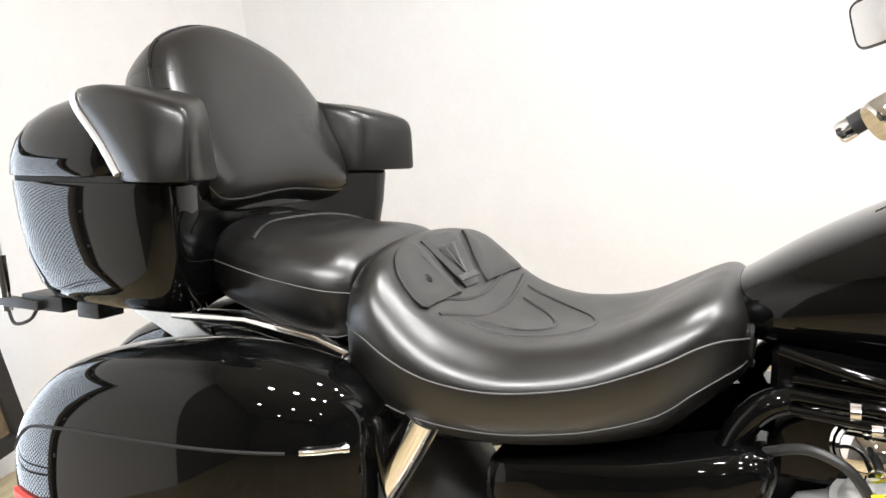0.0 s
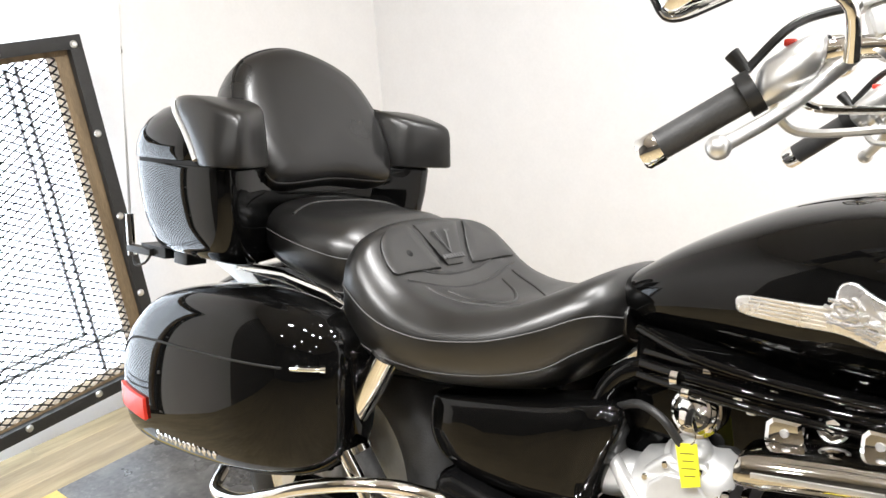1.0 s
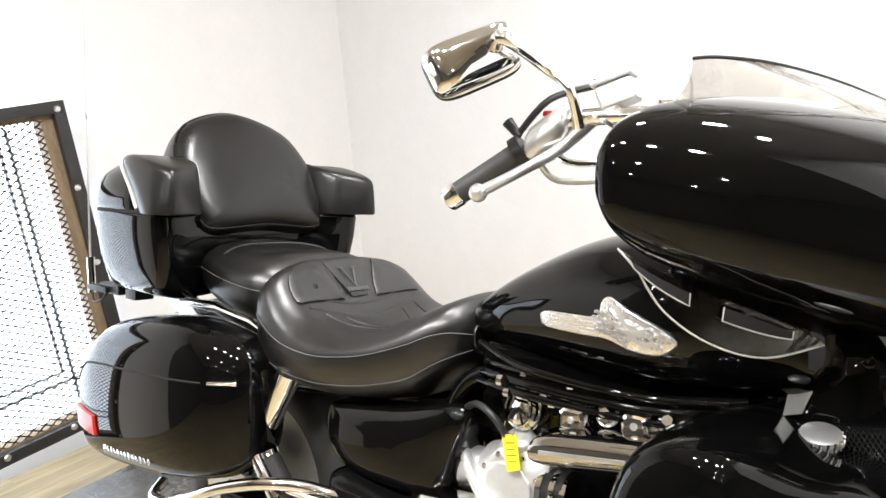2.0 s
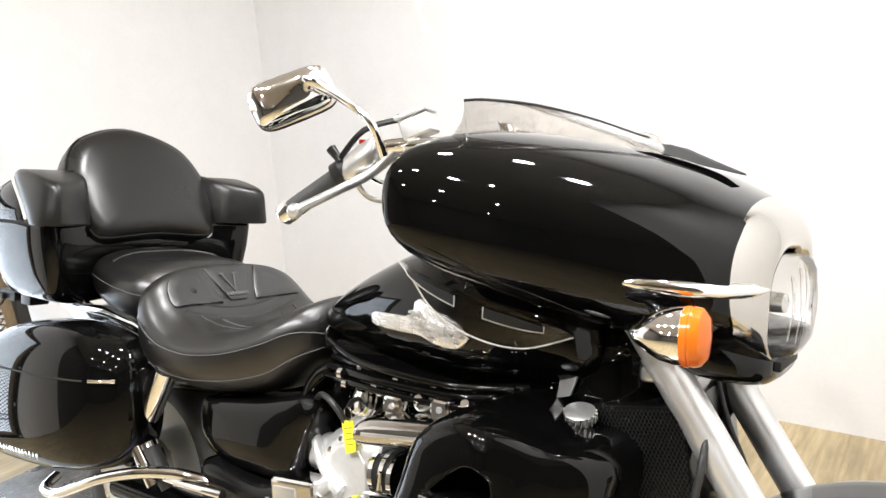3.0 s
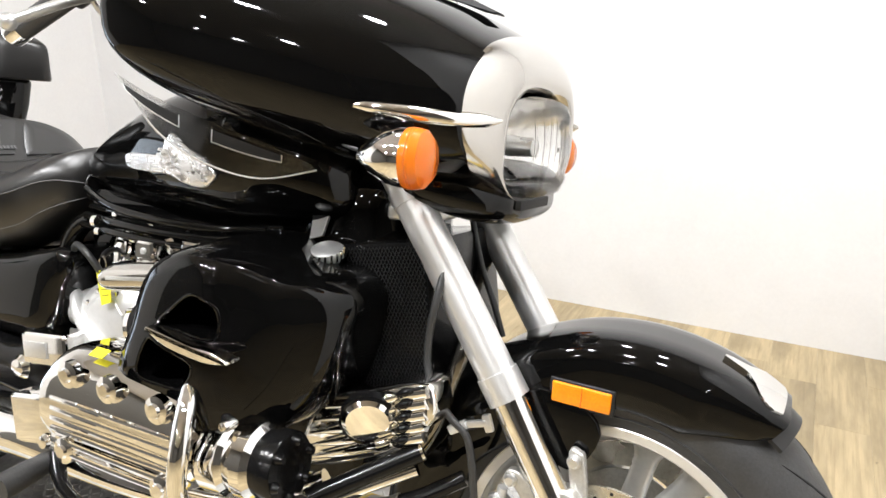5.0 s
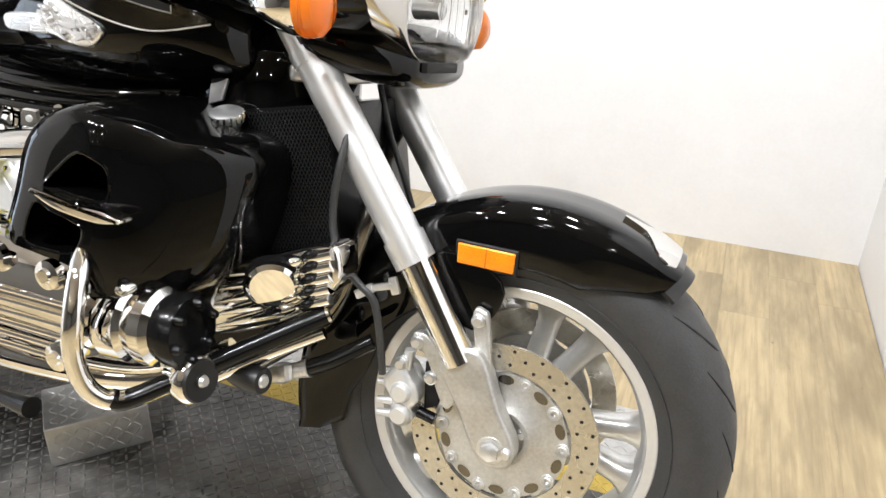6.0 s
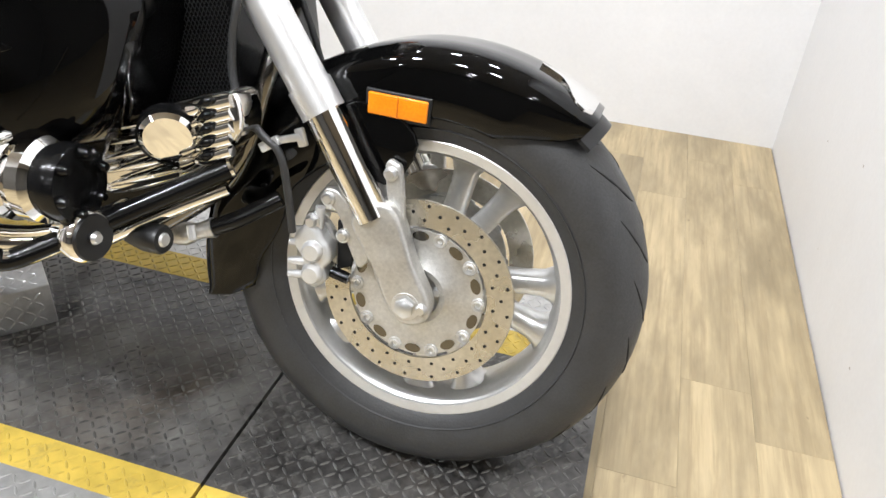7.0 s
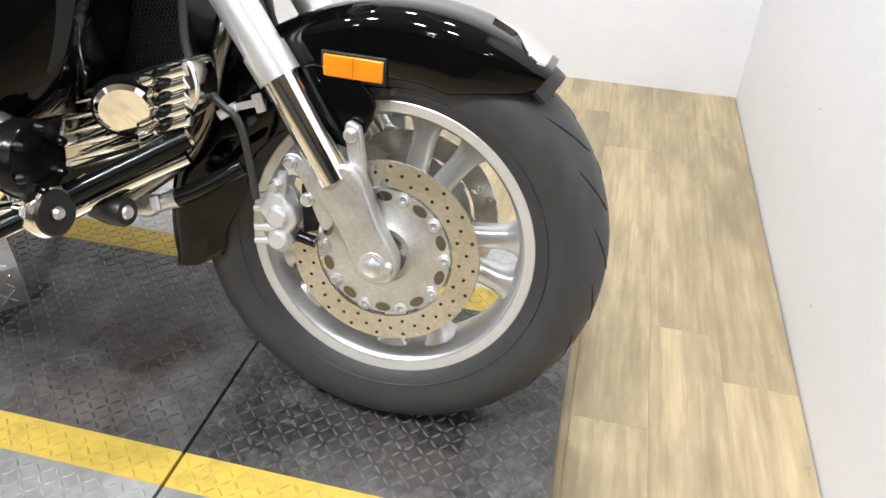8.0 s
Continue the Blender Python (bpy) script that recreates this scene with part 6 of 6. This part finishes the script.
        gr = part("saddlebag_guard", tube([(-1.20, s * 0.16, 0.440), (-1.29, s * 0.21, 0.455), (-1.36, s * 0.24, 0.462), (-1.44, s * 0.28, 0.455), (-1.53, s * 0.31, 0.428), (-1.60, s * 0.32, 0.395), (-1.70, s * 0.32, 0.350), (-1.80, s * 0.30, 0.330), (-1.86, s * 0.24, 0.33)], 0.013, 14, 6), CHROME, bike, "chrome saddlebag guard rail")
        fp = part("pillion_peg", tube([(-1.41, s * 0.215, 0.410), (-1.435, s * 0.222, 0.450), (-1.462, s * 0.23, 0.495)], 0.019, 14, 2), RUBBER, bike, "folded black pillion peg")
        part("peg_cap", tube([(-1.462, s * 0.23, 0.495), (-1.468, s * 0.231, 0.505)], 0.021, 14, 1), CHROME, fp)
        part("peg_sleeve", tube([(-1.425, s * 0.245, 0.420), (-1.478, s * 0.255, 0.497)], 0.015, 12, 1), CHROME, fp)
        part("foot_lever", tube([(-1.20, s * 0.235, 0.455), (-1.28, s * 0.24, 0.452), (-1.40, s * 0.23, 0.44)], 0.011, 12, 3), CHROME, bike)
    sub = part("rear_fender", loft([sering(x, -h, h, b, t, 3.0, 32) for x, h, b, t in spline([(-1.30, 0.12, 0.60, 0.70), (-1.50, 0.14, 0.58, 0.755), (-1.70, 0.15, 0.55, 0.785), (-1.90, 0.15, 0.48, 0.765), (-2.10, 0.14, 0.36, 0.70), (-2.22, 0.12, 0.30, 0.58)], 4)]), BLACK, bike, "glossy black rear fender", 60)
    part("fender_strut", loft([sering(x, -0.178, -0.152, z - w, z + w, 3, 16) for x, z, w in ((-1.90, 0.762, 0.008), (-1.75, 0.765, 0.014), (-1.62, 0.742, 0.016), (-1.50, 0.70, 0.016))]), CHROME, sub, "chrome fender strut")
    part("strut_bolt", lathe([(0, 0.016), (0.012, 0.014), (0.017, 0.004), (0.017, -0.01)], (-1.555, -0.182, 0.722), (0, -1, 0), 16), CHROME, sub)
    for k, (dy, dz, r) in enumerate(((0.0, 0.0, 0.009), (-0.012, -0.014, 0.006), (0.010, 0.016, 0.007))):
        hs_ = part("under_tank_hose", tube([(-0.985, -0.150 + dy, 0.748 + dz), (-0.88, -0.182 + dy, 0.752 + dz), (-0.76, -0.190 + dy, 0.752 + dz), (-0.64, -0.186 + dy, 0.757 + dz), (-0.54, -0.160 + dy, 0.770 + dz)], r, 12, 5), BLACK, bike, "glossy black hose under the tank")
        for u in range(5):
            c = Vector((-0.93 + 0.085 * u + 0.02 * k, -0.180 + dy, 0.748 + dz))
            part("hose_clamp", tube([c, c + Vector((0.010, 0, 0.0005))], r * 1.28, 12, 1), CHROME, hs_)
    rw = part("rear_wheel", lathe([(0.16, -0.07), (0.21, -0.075), (0.222, -0.075), (0.20, -0.05), (0.19, 0.0), (0.20, 0.05), (0.222, 0.075), (0.21, 0.075), (0.16, 0.07), (0.05, 0.05), (0.05, -0.05)], (-1.69, 0, 0.336), count=48, closed=True), SILVER, bike, "silver rear wheel")
    half = [(0.205, 0.07), (0.225, 0.085), (0.262, 0.092), (0.300, 0.085), (0.322, 0.062), (0.333, 0.032), (0.336, 0.0)]
    part("rear_tyre", lathe(half + [(r, -y) for r, y in half[-2::-1]], (-1.69, 0, 0.336), count=64), RUBBER, rw)
    part("final_drive", lathe([(0, 0.05), (0.07, 0.045), (0.095, 0.01), (0.095, -0.05), (0, -0.05)], (-1.69, -0.12, 0.336), (0, -1, 0), 36), SILVER, bike)
    part("brake_disc", lathe([(0.10, -0.003), (0.155, -0.003), (0.155, 0.003), (0.10, 0.003)], (-1.69, -0.125, 0.336), count=64, closed=True), ROTOR, rw)
    part("side_stand", tube([(-0.95, 0.18, 0.28), (-0.92, 0.24, 0.16), (-0.90, 0.315, 0.035)], 0.014, 12, 1), BLKMETAL, bike, "black side stand")


engine()


# ---------------------------------------------------------------- floor planks
def planks():
    floor = bpy.data.objects["floor"]
    rng = random.Random(4)
    w, gap = 0.152, 0.0002
    shared = {}
    x = WALL_R - 0.004
    while x > WALL_L:
        y = WALL_B - rng.uniform(0.1, 1.2) + 1.2
        while y > WALL_F:
            ln = 1.22
            y0, y1 = max(y - ln, WALL_F), min(y, WALL_B)
            y -= ln
            x0, x1 = max(x - w, WALL_L), x
            if y1 - y0 < 0.02 or x1 - x0 < 0.01:
                continue
            cx_, cy_ = (x0 + x1) / 2, (y0 + y1) / 2
            key = (round(y1 - y0, 3), round(x1 - x0, 3))
            if key not in shared:
                shared[key] = finish("plank", box((x1 - x0 - gap, y1 - y0 - gap, 0.012), None, 0.0003, 1), WOOD)
            ob = new("plank", shared[key])
            ob.location = (cx_, cy_, FLOOR_Z - 0.006)
            ob.parent = floor
        x -= w
    # the assumed rest of the showroom, unseen beyond the corner
    verts, faces = [], []
    x = WALL_R - 0.004
    while x < EAST:
        x1 = min(x + w, EAST)
        y = TURN_Y + rng.uniform(0.0, 1.2)
        while y > WALL_F:
            a, b = max(y - 1.22, WALL_F), min(y, TURN_Y)
            y -= 1.22
            if b - a > 0.02:
                n = len(verts)
                verts += [(x + gap, a + gap, FLOOR_Z), (x1 - gap, a + gap, FLOOR_Z), (x1 - gap, b - gap, FLOOR_Z), (x + gap, b - gap, FLOOR_Z),
                          (x + gap, a + gap, FLOOR_Z - 0.012), (x1 - gap, a + gap, FLOOR_Z - 0.012), (x1 - gap, b - gap, FLOOR_Z - 0.012), (x + gap, b - gap, FLOOR_Z - 0.012)]
                faces += [tuple(n + k for k in f) for f in ((0, 1, 2, 3), (4, 5, 1, 0), (5, 6, 2, 1), (6, 7, 3, 2), (7, 4, 0, 3))]
        x += w
    me = bpy.data.meshes.new("planking")
    me.from_pydata(verts, [], faces)
    me.materials.append(WOOD)
    ob = new("planking", me)
    ob.parent = floor
    tagged(ob, kind="stuff")


planks()


def scuffs():
    """Small dark nicks on the painted wall beside the front wheel."""
    wall = bpy.data.objects["wall_right"]
    rng = random.Random(11)
    for k in range(4):
        y, z = rng.uniform(0.35, 1.5), rng.uniform(0.0, 0.55)
        w, h = rng.uniform(0.002, 0.006), rng.uniform(0.002, 0.004)
        outline = [(math.cos(a) * w * rng.uniform(0.6, 1.1), math.sin(a) * h * rng.uniform(0.6, 1.1)) for a in [2 * math.pi * i / 9 for i in range(9)]]
        bm = bmesh.new()
        bm.faces.new([bm.verts.new((WALL_R - 0.0006, y + a, z + b)) for a, b in outline])
        part("scuff", bm, SCUFF, wall)


scuffs()
